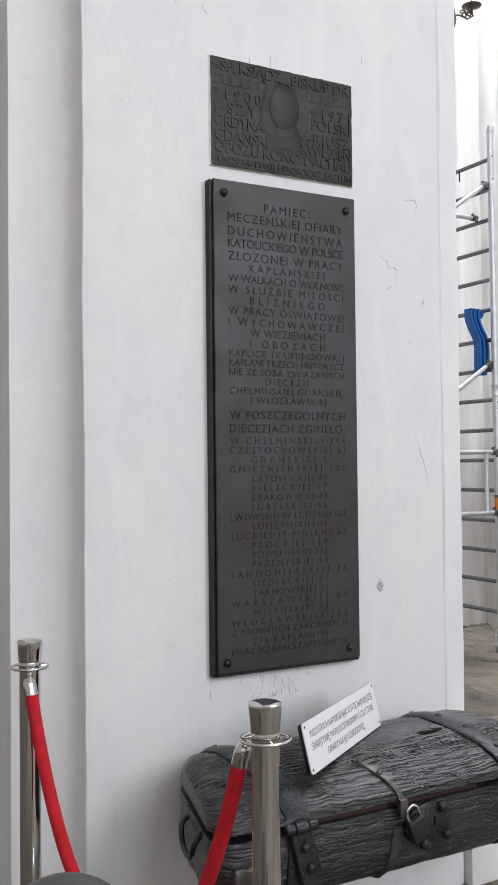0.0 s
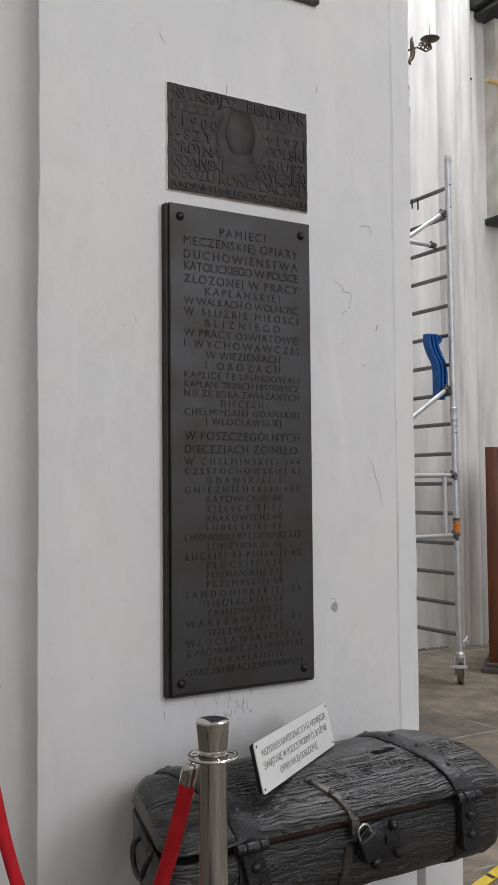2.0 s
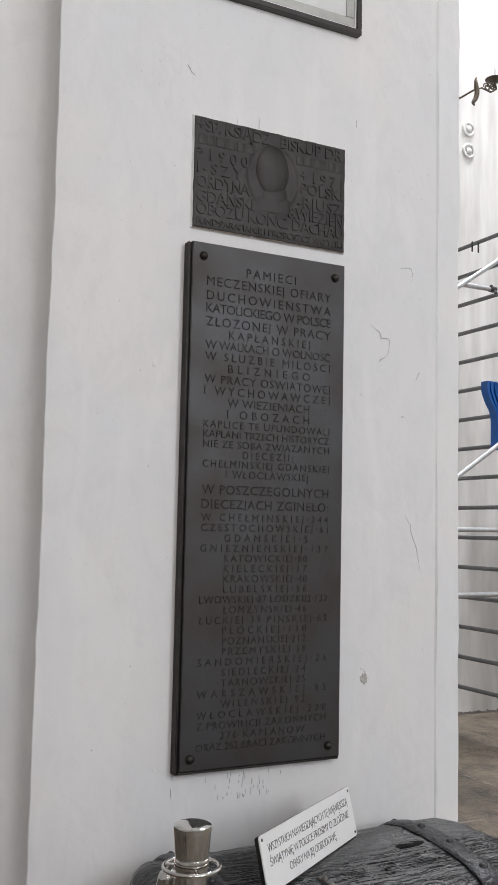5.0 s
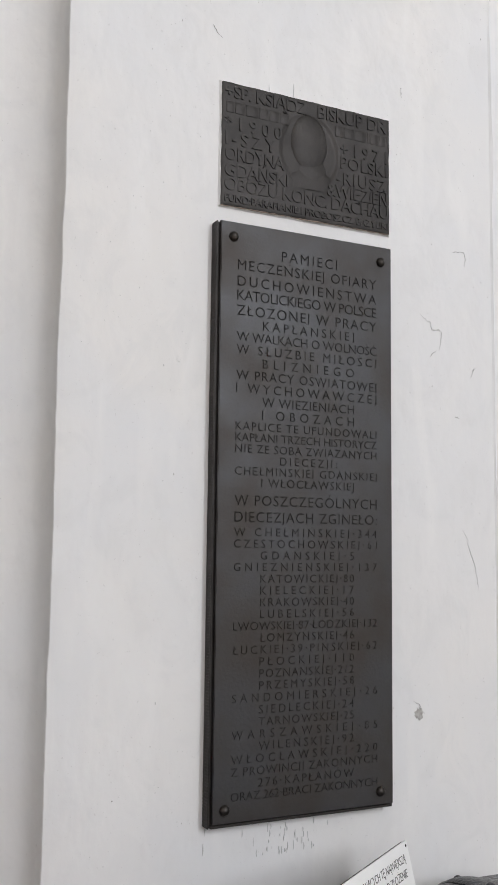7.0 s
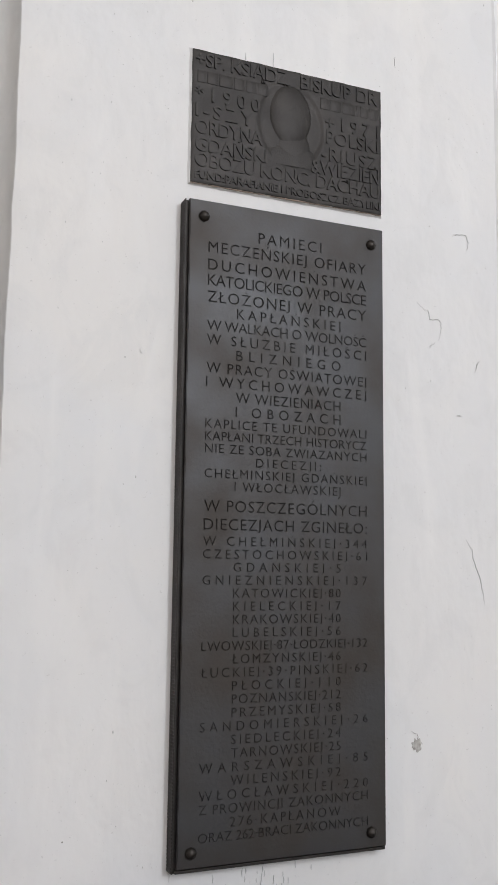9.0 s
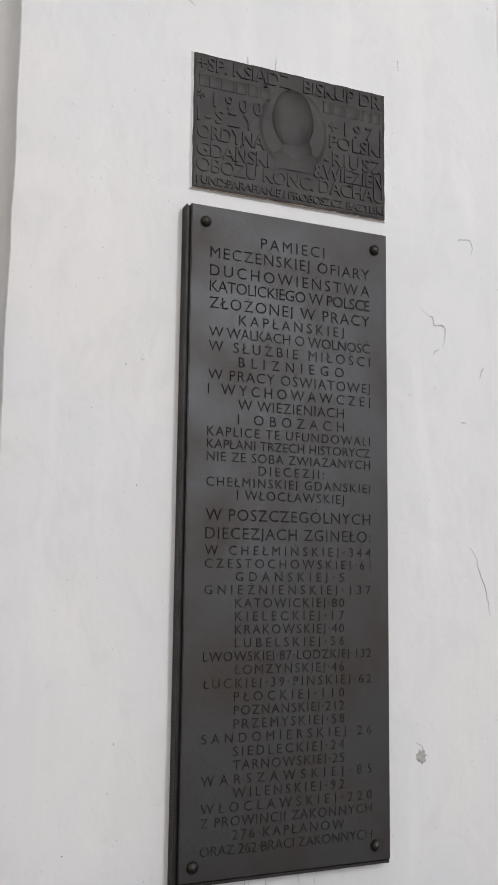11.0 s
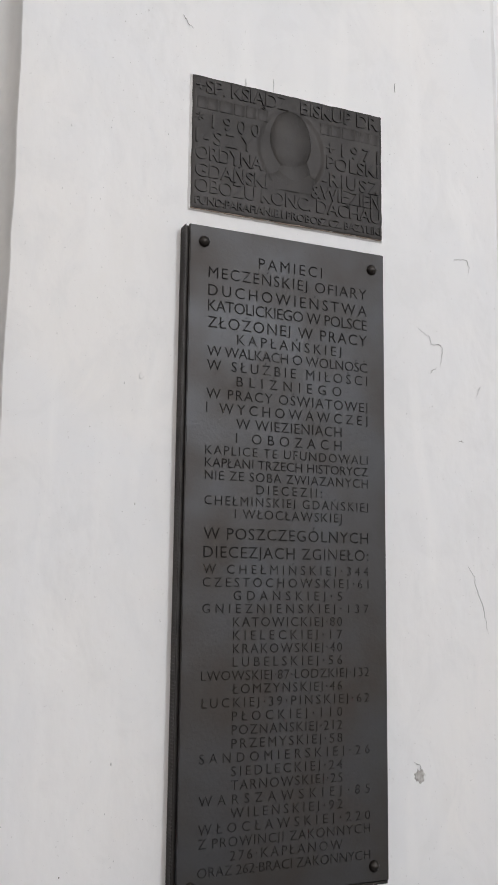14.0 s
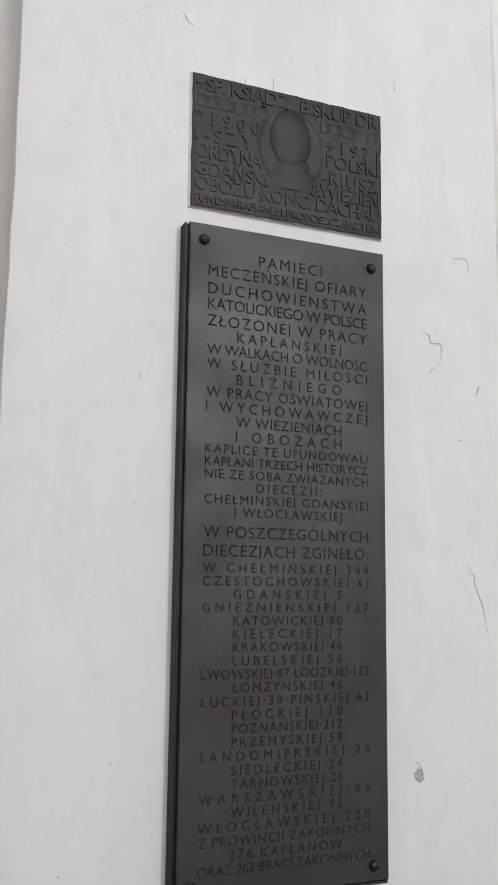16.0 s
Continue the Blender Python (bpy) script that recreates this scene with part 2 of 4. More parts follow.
def tube(points, radius, seg=12, bm=None, closed=False):
    """A round bar along points; radius may be a list."""
    bm = bm or bmesh.new()
    pts = [Vector(p) for p in points]
    n = len(pts)
    rings, side = [], None
    for i, p in enumerate(pts):
        a = pts[(i - 1) % n] if closed or i else p
        b = pts[(i + 1) % n] if closed or i < n - 1 else p
        d = (b - a).normalized()
        if side is None:
            side = d.orthogonal().normalized()
        side = (side - d * side.dot(d)).normalized()
        up = d.cross(side)
        r = radius[i] if isinstance(radius, (list, tuple)) else radius
        rings.append([bm.verts.new(p + (side * math.cos(2 * math.pi * k / seg) + up * math.sin(2 * math.pi * k / seg)) * r) for k in range(seg)])
    pairs = list(zip(rings, rings[1:])) + ([(rings[-1], rings[0])] if closed else [])
    for p, q in pairs:
        for i in range(seg):
            bm.faces.new((p[i], p[(i + 1) % seg], q[(i + 1) % seg], q[i]))
    if not closed:
        bm.faces.new(rings[0][::-1])
        bm.faces.new(rings[-1])
    return bm


def ring_points(c, r, axis="z", n=28):
    out = []
    for i in range(n):
        a = 2 * math.pi * i / n
        u, v = r * math.cos(a), r * math.sin(a)
        out.append(Vector(c) + Vector({"z": (u, v, 0), "y": (u, 0, v), "x": (0, u, v)}[axis]))
    return out


def rivet(bm, c, normal, r=0.011, h=0.007):
    """A forged domed nail head."""
    q = Vector(normal).normalized().to_track_quat("Z", "Y").to_matrix().to_4x4()
    lathe([(r, -0.004), (r, 0.001), (r * 0.85, h * 0.6), (r * 0.4, h), (0.001, h)], 10, Matrix.Translation(c) @ q, bm)


def sheet(fn, us, vs, bm=None, wrap=False):
    """A grid of points fn(u, v) with faces."""
    bm = bm or bmesh.new()
    g = [[bm.verts.new(fn(u, v)) for v in vs] for u in us]
    for i in range(len(us) - 1):
        for j in range(len(vs) - (0 if wrap else 1)):
            k = (j + 1) % len(vs)
            bm.faces.new((g[i][j], g[i + 1][j], g[i + 1][k], g[i][k]))
    return bm, g


# ---- lettering ----
def lettering(text, width, cap, depth, thin=0.0, outlines=False, loose=3.0):
    """A line of raised capitals, width metres long, letters cap metres high, standing in x and z, proud towards -y; its left foot at the origin."""
    data = bpy.data.curves.new("line", "FONT")
    data.body, data.size, data.extrude, data.resolution_u, data.offset = text, cap / 0.72, depth, 4, thin
    ob = new("line", data)

    def made():
        bpy.context.view_layer.update()
        me = bpy.data.meshes.new_from_object(ob.evaluated_get(bpy.context.evaluated_depsgraph_get()))
        xs = np.empty(len(me.vertices) * 3)
        me.vertices.foreach_get("co", xs)
        return me, xs[0::3].min(), xs[0::3].max()
    me, a, b = made()
    w1 = b - a
    bpy.data.meshes.remove(me)
    data.space_character = 2.0
    me, a, b = made()
    w2 = b - a
    bpy.data.meshes.remove(me)
    data.space_character = min(loose, max(0.92, 1 + (width - w1) / max(1e-6, w2 - w1)))
    me, a, b = made()
    squeeze = width / (b - a)
    strokes = []
    if outlines:
        for sp in ob.to_curve(bpy.context.evaluated_depsgraph_get()).splines:
            strokes.append([[((q.x - a) * squeeze, q.y, 0) for q in (p.co, p.handle_left, p.handle_right)] for p in sp.bezier_points])
        ob.to_curve_clear()
    bpy.data.objects.remove(ob)
    if outlines:
        bpy.data.meshes.remove(me)
        return strokes
    me.transform(pose(0, 0, 0, 90) @ Matrix.Diagonal((squeeze, 1, 1, 1)) @ Matrix.Translation((-a, 0, 0)))
    return me


def line_of(text, x0, x1, y, z, cap, mat, parent, depth=0.0012, thin=0.0, name="inscription_line"):
    me = lettering(text, x1 - x0, cap, depth, thin, False, 1.3 if thin > 0.0004 else 3.0)
    me.materials.append(mat)
    ob = new(name, me)
    ob.parent = parent
    ob.location = (x0, y, z - cap / 2)
    return ob


CHAMFER = 0.0011  # slope of the cut letters' sides


def engraved_strip(bm, x0, x1, z0, z1, line, depth, thin, plain=False):
    """A strip of metal sheet with one line of letters cut right through it, standing in x and z, front at y = 0."""
    data = bpy.data.curves.new("sheet", "CURVE")
    data.dimensions, data.fill_mode, data.extrude, data.offset, data.resolution_u = "2D", "FRONT", depth / 2 - CHAMFER, thin, 3
    data.bevel_depth, data.bevel_resolution = CHAMFER, 0
    rect = data.splines.new("POLY")
    rect.points.add(3)
    for p, (x, z) in zip(rect.points, ((x0, z0), (x0, z1), (x1, z1), (x1, z0))):
        p.co = (x, z, 0, 1)
    rect.use_cyclic_u = True
    text, a, b, z, cap = line
    foot, head = z - cap / 2, z + cap / 2
    # accents shrink and tails shorten to keep inside the strip
    drop = min(1, (foot - z0) * 0.8 / (0.32 * cap))
    area = 0.0
    for stroke in lettering(text, b - a, cap, 0.0, thin, True):
        low, high = min(p[0][1] for p in stroke), max(p[0][1] for p in stroke)
        size = min(1, (z1 - head - 0.06 * cap) * 0.9 / max(1e-6, high - low)) if low > cap else 1
        mid = sum(p[0][0] for p in stroke) / len(stroke)
        def put(q):
            if low > cap:
                return Vector((a + mid + (q[0] - mid) * max(size, 0.7), head + 0.06 * cap + (q[1] - low) * size, 0))
            return Vector((q[0] + a, foot + q[1] * (drop if q[1] < 0 else 1), 0))
        sp = data.splines.new("BEZIER")
        sp.bezier_points.add(len(stroke) - 1)
        ends = []
        for p, (co, left, right) in zip(sp.bezier_points, stroke):
            p.handle_left_type = p.handle_right_type = "FREE"
            p.co, p.handle_left, p.handle_right = put(co), put(left), put(right)
            ends.append((p.co.copy(), p.handle_left.copy(), p.handle_right.copy()))
        sp.use_cyclic_u = True
        path = []
        for p, q in zip(ends, ends[1:] + ends[:1]):
            path += [p[0] * (1 - t) ** 3 + p[2] * 3 * t * (1 - t) ** 2 + q[1] * 3 * t * t * (1 - t) + q[0] * t ** 3 for t in (0, 0.25, 0.5, 0.75)]
        area += sum(p.x * q.y - q.x * p.y for p, q in zip(path, path[1:] + path[:1])) / 2
    ob = new("sheet", data)
    bpy.context.view_layer.update()
    me = bpy.data.meshes.new_from_object(ob.evaluated_get(bpy.context.evaluated_depsgraph_get()))
    bpy.data.objects.remove(ob)
    for v in me.vertices:
        if min(abs(v.co.x - x0), abs(v.co.x - x1)) < 0.0025:
            v.co.x = x0 if abs(v.co.x - x0) < 0.0025 else x1
            v.co.y = z0 if abs(v.co.y - z0) < 0.0025 else z1
    face = sum(p.area for p in me.polygons if abs(p.normal.z) > 0.9 and p.center.z > 0)
    whole = (x1 - x0) * (z1 - z0)
    if plain or whole - abs(area) * 1.03 < face < whole - abs(area) * 0.4:
        me.transform(Matrix.Translation((0, depth / 2, 0)) @ pose(0, 0, 0, 90))
        bm.from_mesh(me)
    else:
        # a letter's accent clashes: cut the line without accents
        bare = text.translate(str.maketrans("ĄĆĘŃÓŚŹŻ", "ACENOSZZ"))
        engraved_strip(bm, x0, x1, z0, z1, (bare, a, b, z, cap), depth, thin, True)


# ---- the hall ----
def wall_with_windows(name, along, at, thick, lo, hi, openings):
    """A wall of the hall with tall openings cut through; along is the axis it runs on."""
    bm = bmesh.new()

    def seg(a, b, z0, z1):
        if along == "x":
            block(bm, a, b, at, at + thick, z0, z1)
        else:
            block(bm, at, at + thick, a, b, z0, z1)
    last = lo
    for a, b in openings:
        seg(last, a, FLOOR - 0.1, TOP)
        seg(a, b, FLOOR - 0.1, SILL)
        seg(a, b, HEAD, TOP)
        last = b
    seg(last, hi, FLOOR - 0.1, TOP)
    return tagged(part(name, bm, HALL_PLASTER, smooth=False), "whitewashed plaster wall of the church hall", "wall", kind="structure")


step_block = boxed(2.36, 2.55, 2.48, 3.0, FLOOR - 0.01, 0.22, bevel=0.010)
tagged(part("pier_step", step_block, PLASTER), "low whitewashed masonry block at the foot of the pier", "block", kind="structure")
tagged(part("pier_footing", boxed(1.45, 2.357, 2.515, 2.72, FLOOR - 0.01, 0.14, bevel=0.012), PLASTER), "low whitewashed footing along the pier", "footing", kind="structure")
wall_with_windows("wall_south", "x", Y0 - 0.6, 0.6, X0, X1, SOUTH)
wall_with_windows("wall_east", "y", X1, 0.6, Y0 - 0.6, Y1 + 0.6, EAST)
wall_with_windows("wall_west", "y", X0 - 0.6, 0.6, Y0 - 0.6, Y1 + 0.6, [])
wall_with_windows("wall_north", "x", Y1, 0.6, X0, X1, [])
# four slabs leave the added opening free for the fill lamp
ceil = bmesh.new()
block(ceil, X0 - 0.6, X1 + 0.6, Y0 - 0.6, ROOF_GAP[2], TOP, TOP + 0.3)
block(ceil, X0 - 0.6, X1 + 0.6, ROOF_GAP[3], Y1 + 0.6, TOP, TOP + 0.3)
block(ceil, X0 - 0.6, ROOF_GAP[0], ROOF_GAP[2], ROOF_GAP[3], TOP, TOP + 0.3)
block(ceil, ROOF_GAP[1], X1 + 0.6, ROOF_GAP[2], ROOF_GAP[3], TOP, TOP + 0.3)
tagged(part("ceiling", ceil, HALL_PLASTER, smooth=False), "plain whitewashed ceiling with an added opening for a fill lamp", "ceiling", kind="structure")
floor = tagged(part("floor", boxed(X0 - 0.6, X1 + 0.6, Y0 - 0.6, Y1 + 0.6, FLOOR - 0.3, FLOOR - 0.003), MORTAR, smooth=False), "worn brownish stone slab floor with pale joints", "floor", kind="structure")


# frame and panes added round an unseen window's lamp
def hall_window(i, along, at, a, b):
    w = thing("window_%d" % i, "tall clear church window, unseen, added for daylight", "window", kind="structure")
    fr, pn = bmesh.new(), bmesh.new()
    def seg(bm, p, q, z0, z1, d0, d1):
        if along == "x":
            block(bm, p, q, at + d0, at + d1, z0, z1)
        else:
            block(bm, at + d0, at + d1, p, q, z0, z1)
    for p in (a, (a + b) / 2 - 0.03, b - 0.06):
        seg(fr, p, p + 0.06, SILL, HEAD, 0.0, 0.06)
    for z in (SILL, SILL + 2, SILL + 4, HEAD - 0.06):
        seg(fr, a, b, z, z + 0.06, 0.005, 0.055)
    seg(pn, a, b, SILL, HEAD, 0.026, 0.032)
    part("window_frame", fr, GREY_STONE, w, smooth=False)
    pane = part("pane", pn, GLASS, w, smooth=False)
    pane.visible_shadow = False


for i, (a, b) in enumerate(SOUTH):
    hall_window(i + 1, "x", Y0 - 0.3, a, b)
for i, (a, b) in enumerate(EAST):
    hall_window(i + 5, "y", X1 + 0.24, a, b)


# ---- the pier ----
WALL = 2.67          # plane of the pier's face
PL, PR = 0.96, 2.420  # its two arrises
CL, CR = (0.765, 2.82), (2.678, 2.87)
BACK = 4.5


def pier_mesh():
    prof = []
    prof += [(0.762, BACK - (BACK - 2.832) * k / 5, 0) for k in range(5)]
    prof += [(0.762, 2.832, 0)]
    def cove(cx, rx, ry, a0, a1, n):
        """Quarter-round hollow about a centre on the face's plane."""
        angles = [radians(a0 + (a1 - a0) * k / n) for k in range(n)]
        return [(cx + rx * math.sin(a), WALL + ry * math.cos(a), 0) for a in angles]
    prof += cove(CL[0], PL - CL[0], CL[1] - WALL, 0, 90, 14)
    prof += [(PL, WALL + 0.004, 1), (PL + 0.002, WALL + 0.001, 1), (PL + 0.006, WALL, 1)]
    prof += [(PL + 0.006 + (PR - PL - 0.012) * k / 30, WALL, 0) for k in range(1, 30)]
    prof += [(PR - 0.014, WALL, 0), (PR - 0.007, WALL - 0.0045, 1), (PR, WALL, 1)]
    prof += cove(CR[0], CR[0] - PR, CR[1] - WALL, -90, 0, 14)[1:]
    prof += [(CR[0], CR[1] + (BACK - CR[1]) * k / 6, 2 if k == 0 else 0) for k in range(7)]
    zs = list(np.arange(FLOOR - 0.012, 4.2, 0.035)) + list(np.arange(4.2, TOP + 0.01, 0.2))
    def at(j, z):
        x, y, edge = prof[j]
        w = noise.noise(Vector((x * 2.2, y * 2.2, z * 1.1))) * 0.0014 + noise.noise(Vector((x * 7, y * 7, z * 6))) * 0.0006
        if edge:
            w += noise.noise(Vector((x * 3, 5.0, z * 9))) * 0.003 + noise.noise(Vector((x * 3, 9.0, z * 2.2))) * 0.004
        dx = noise.noise(Vector((x, 2.0, z * 1.7))) * (0.009 if edge == 2 else 0.0045 if edge else 0.0015) + noise.noise(Vector((x, 4.0, z * 4.6))) * (0.007 if edge == 2 else 0.003 if edge else 0) + noise.noise(Vector((x, 7.0, z * 11))) * (0.0025 if edge else 0)
        side = -1 if j < 21 else (1 if j > len(prof) - 22 else 0)
        return (x + dx, y + (w if side == 0 else w * 0.7), z)
    bm, g = sheet(lambda j, z: at(j, z), range(len(prof)), zs)
    bm.faces.new([g[j][-1] for j in range(len(prof))])
    bm.faces.new([g[j][0] for j in range(len(prof))][::-1])
    bm.faces.new([v for v in g[0]][::1] + [v for v in g[-1]][::-1])
    return bm


pier_bm = pier_mesh()
pier = tagged(part("pier", pier_bm, PLASTER), "whitewashed plaster church pier with hollow chamfered corners", "pier", kind="structure")


pier.data.set_sharp_from_angle(angle=radians(16))


def crack(points, w=0.00065):
    """A hairline crack, a thin sliver let into the plaster."""
    pts, out = [Vector((x, WALL - 0.0012, z)) for x, z in points], []
    rnd = random.Random(len(points) * 7 + int(points[0][1] * 100))
    for a, b in zip(pts, pts[1:]):
        for k in range(6):
            out.append(a.lerp(b, k / 6) + Vector((rnd.uniform(-1, 1), 0, rnd.uniform(-1, 1))) * 0.0030)
    out.append(pts[-1])
    n = len(out)
    rad = [w * (0.35 + 0.65 * math.sin(math.pi * (i + 0.5) / n)) for i in range(n)]
    part("crack", tube(out, rad, 5), CRACK, pier)


def chip(x, z, r, seed, mat=CHIP):
    """A knocked-off flake of limewash with a ragged rim."""
    rnd = random.Random(seed)
    bm = bmesh.new()
    rim = [bm.verts.new((x + r * k * math.cos(a), WALL + 0.003, z + 1.15 * r * k * math.sin(a))) for a, k in ((2 * math.pi * i / 22, rnd.uniform(0.6, 1.15)) for i in range(22))]
    inner = [bm.verts.new((x + (v.co.x - x) * 0.8, WALL - 0.0018, z + (v.co.z - z) * 0.8)) for v in rim]
    core = [bm.verts.new((x + (v.co.x - x) * 0.45, WALL - 0.0016 - rnd.uniform(0, 0.0015), z + (v.co.z - z) * 0.45)) for v in rim]
    for i in range(22):
        k = (i + 1) % 22
        bm.faces.new((rim[i], rim[k], inner[k], inner[i]))
        bm.faces.new((inner[i], inner[k], core[k], core[i]))
    bm.faces.new(core)
    part("chip", bm, mat, pier)

for line in ([(2.118, 2.299), (2.144, 2.281), (2.156, 2.282), (2.161, 2.258), (2.183, 2.255), (2.187, 2.259), (2.202, 2.250), (2.196, 2.219), (2.192, 2.194)],
             [(2.180, 2.187), (2.164, 2.176), (2.156, 2.168)], [(2.250, 1.979), (2.259, 1.979), (2.268, 1.977)],
             [(2.336, 2.147), (2.323, 2.134), (2.315, 2.113)],
             [(2.246, 2.520), (2.258, 2.525), (2.294, 2.528), (2.300, 2.506), (2.295, 2.482)],
             [(2.274, 1.624), (2.293, 1.592), (2.304, 1.552), (2.317, 1.520), (2.326, 1.488), (2.338, 1.432)],
             [(1.385, 3.085), (1.395, 3.070), (1.417, 3.051)], [(2.047, 3.043), (2.051, 3.008)],
             [(2.086, 1.100), (2.104, 1.086), (2.110, 1.066), (2.122, 1.060)]):
    crack(line)
chip(2.104, 1.062, 0.020, 3)
chip(1.299, 2.078, 0.009, 25, PLASTER)
speck = random.Random(11)
for k in range(30):
    x, z, r = speck.uniform(1.0, 2.38), speck.uniform(0.75, 3.3), speck.uniform(0.0009, 0.0022)
    if 1.38 < x < 2.01 and 0.78 < z < 2.93:
        continue
    bm = bmesh.new()
    lathe([(r, 0), (r * 0.6, 0.0012), (0.0002, 0.0016)], 7, Matrix.Translation((x, WALL - 0.0008, z)) @ pose(0, 0, 0, 90) @ Matrix.Diagonal((1, speck.uniform(0.7, 2.4), 1, 1)), bm)
    part("speck", bm, CRACK if k % 9 == 0 else PIT, pier)
pits = bmesh.new()
for k in range(150):
    cx, cz = (speck.uniform(0.98, 2.39), speck.uniform(0.4, 3.5)) if k % 3 else (speck.gauss(1.2, 0.12), speck.gauss(2.8, 0.25))
    if 1.37 < cx < 2.02 and 0.78 < cz < 2.93 or not 0.975 < cx < 2.40:
        continue
    r = speck.uniform(0.0005, 0.0015)
    lathe([(r, 0), (r * 0.6, 0.0012), (0.0002, 0.0016)], 5, Matrix.Translation((cx, WALL - 0.0006, cz)) @ pose(0, 0, 0, 90) @ Matrix.Diagonal((1, speck.uniform(0.6, 1.9), 1, 1)), pits)
part("pits", pits, PIT, pier)["kind"] = "stuff"
for k in range(34):
    x, z, n = speck.gauss(1.62, 0.07), speck.uniform(0.72, 0.803), speck.uniform(0.006, 0.024)
    part("drip", tube([(x, WALL - 0.0016, z), (x + speck.uniform(-0.002, 0.002), WALL - 0.0016, z - n / 2), (x, WALL - 0.0016, z - n)], [0.0008, speck.uniform(0.0012, 0.0022), 0.0006], 5), DRIP, pier)
for x, z in ((1.571, 2.925), (1.654, 2.925), (1.655, 2.945), (1.40, 0.80), (1.396, 0.75)):
    part("drip", tube([(x, WALL - 0.0016, z + 0.016), (x + 0.001, WALL - 0.0016, z), (x, WALL - 0.0016, z - 0.014)], [0.0006, 0.0015, 0.0006], 5), DRIP, pier)


# ---- plaques ----
def big_plaque():
    x0, x1, z0, z1, front = 1.402, 1.982, 0.812, 2.484, 2.632
    p = thing("memorial_plaque", "tall dark bronze memorial plaque with incised capitals and ribbed edge", "plaque", pose((x0 + x1) / 2, WALL, z0))
    inv = p.matrix_world.inverted()
    holder = p
    def add(name, bm, mat, label="", smooth=True):
        ob = part(name, bm, mat, None, label, smooth)
        ob.parent = holder
        ob.matrix_parent_inverse = inv
        return ob
    add("plate", boxed(x0 + 0.003, x1, front + 0.0005, front + 0.012, z0 + 0.009, z1, bevel=0.0025), BRONZE)
    bm = bmesh.new()
    xl = x0 - 0.008
    block(bm, xl, x1 - 0.004, front + 0.012, WALL + 0.004, z0, z1 - 0.003)
    z = z0 + 0.003
    while z < z1 - 0.010:
        block(bm, xl - 0.0015, xl, front + 0.004, WALL - 0.002, z, z + 0.0050)
        block(bm, x1 - 0.004, x1 + 0.0022, front + 0.010, WALL - 0.002, z, z + 0.0050)
        z += 0.0085
    add("ribbed_edge", bm, BRONZE_MATT, "dark ribbed bronze edge", smooth=False)
    rim = bmesh.new()
    block(rim, xl, xl + 0.0028, front + 0.003, front + 0.0125, z0, z1 - 0.002, bevel=0.0008, seg=1)
    block(rim, x0 + 0.0005, x1 - 0.002, front + 0.002, front + 0.0125, z0, z0 + 0.0075, bevel=0.0012, seg=1)
    add("rim", rim, BRONZE_MATT)
    for x, z in ((1.444, 2.439), (1.941, 2.434), (1.936, 0.860), (1.440, 0.858)):
        q = Matrix.Translation((x, front, z)) @ pose(0, 0, 0, 90)
        add("bolt", lathe([(0.0150, -0.002), (0.0150, 0.006), (0.0115, 0.012), (0.004, 0.0155), (0.001, 0.016)], 8, q), BOLT, "domed bronze bolt head")
    wide, mid, short = (1.4575, 1.926), (1.540, 1.846), (1.599, 1.787)
    rows = """S PAMIĘCI|W MĘCZEŃSKIEJ OFIARY|W DUCHOWIEŃSTWA|W KATOLICKIEGO W POLSCE|W ZŁOŻONEJ W PRACY|M KAPŁAŃSKIEJ|W W WALKACH O WOLNOŚĆ|W W SŁUŻBIE MIŁOŚCI|M BLIŹNIEGO|W W PRACY OŚWIATOWEJ|W I WYCHOWAWCZEJ|M W WIĘZIENIACH|M I OBOZACH|W KAPLICĘ TĘ UFUNDOWALI|W KAPŁANI TRZECH HISTORYCZ|W NIE ZE SOBĄ ZWIĄZANYCH|S DIECEZJI:|W CHEŁMIŃSKIEJ GDAŃSKIEJ|M I WŁOCŁAWSKIEJ|W W POSZCZEGÓLNYCH|W DIECEZJACH ZGINĘŁO:|W W CHEŁMIŃSKIEJ·344|W CZĘSTOCHOWSKIEJ·61|M GDAŃSKIEJ·5|W GNIEŹNIEŃSKIEJ·137|M KATOWICKIEJ·80|M KIELECKIEJ·17|M KRAKOWSKIEJ·40|M LUBELSKIEJ·56|W LWOWSKIEJ·87·ŁÓDZKIEJ·132|M ŁOMŻYŃSKIEJ·46|W ŁUCKIEJ·39·PIŃSKIEJ·62|M PŁOCKIEJ·110|M POZNAŃSKIEJ·212|M PRZEMYSKIEJ·58|W SANDOMIERSKIEJ·26|M SIEDLECKIEJ·24|M TARNOWSKIEJ·25|W WARSZAWSKIEJ·85|M WILEŃSKIEJ·92|W WŁOCŁAWSKIEJ·220|W Z PROWINCJI ZAKONNYCH|M 276·KAPŁANÓW|W ORAZ 262·BRACI ZAKONNYCH""".split("|")
    heights = [2.404, 2.361, 2.314, 2.273, 2.229] + [2.190 - 0.0368 * k for k in range(8)] + [1.898 - 0.0317 * k for k in range(6)] + [1.689, 1.643] + [1.601 - 0.03235 * k for k in range(23)]
    cut = []
    for row, z in zip(rows, heights):
        a, b = {"W": wide, "M": mid, "S": short}[row[0]]
        cap = 0.0310 if z > 2.2 else 0.0275 if z > 1.92 else 0.0245 if z > 1.70 else 0.0300 if z > 1.62 else 0.0240
        cut.append((row[2:], a, b, z, cap))
        # letter floor behind the sheet, painted dark for the cut's shade
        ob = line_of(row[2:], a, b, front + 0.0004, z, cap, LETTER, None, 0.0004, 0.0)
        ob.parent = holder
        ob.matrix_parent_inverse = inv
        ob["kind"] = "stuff"
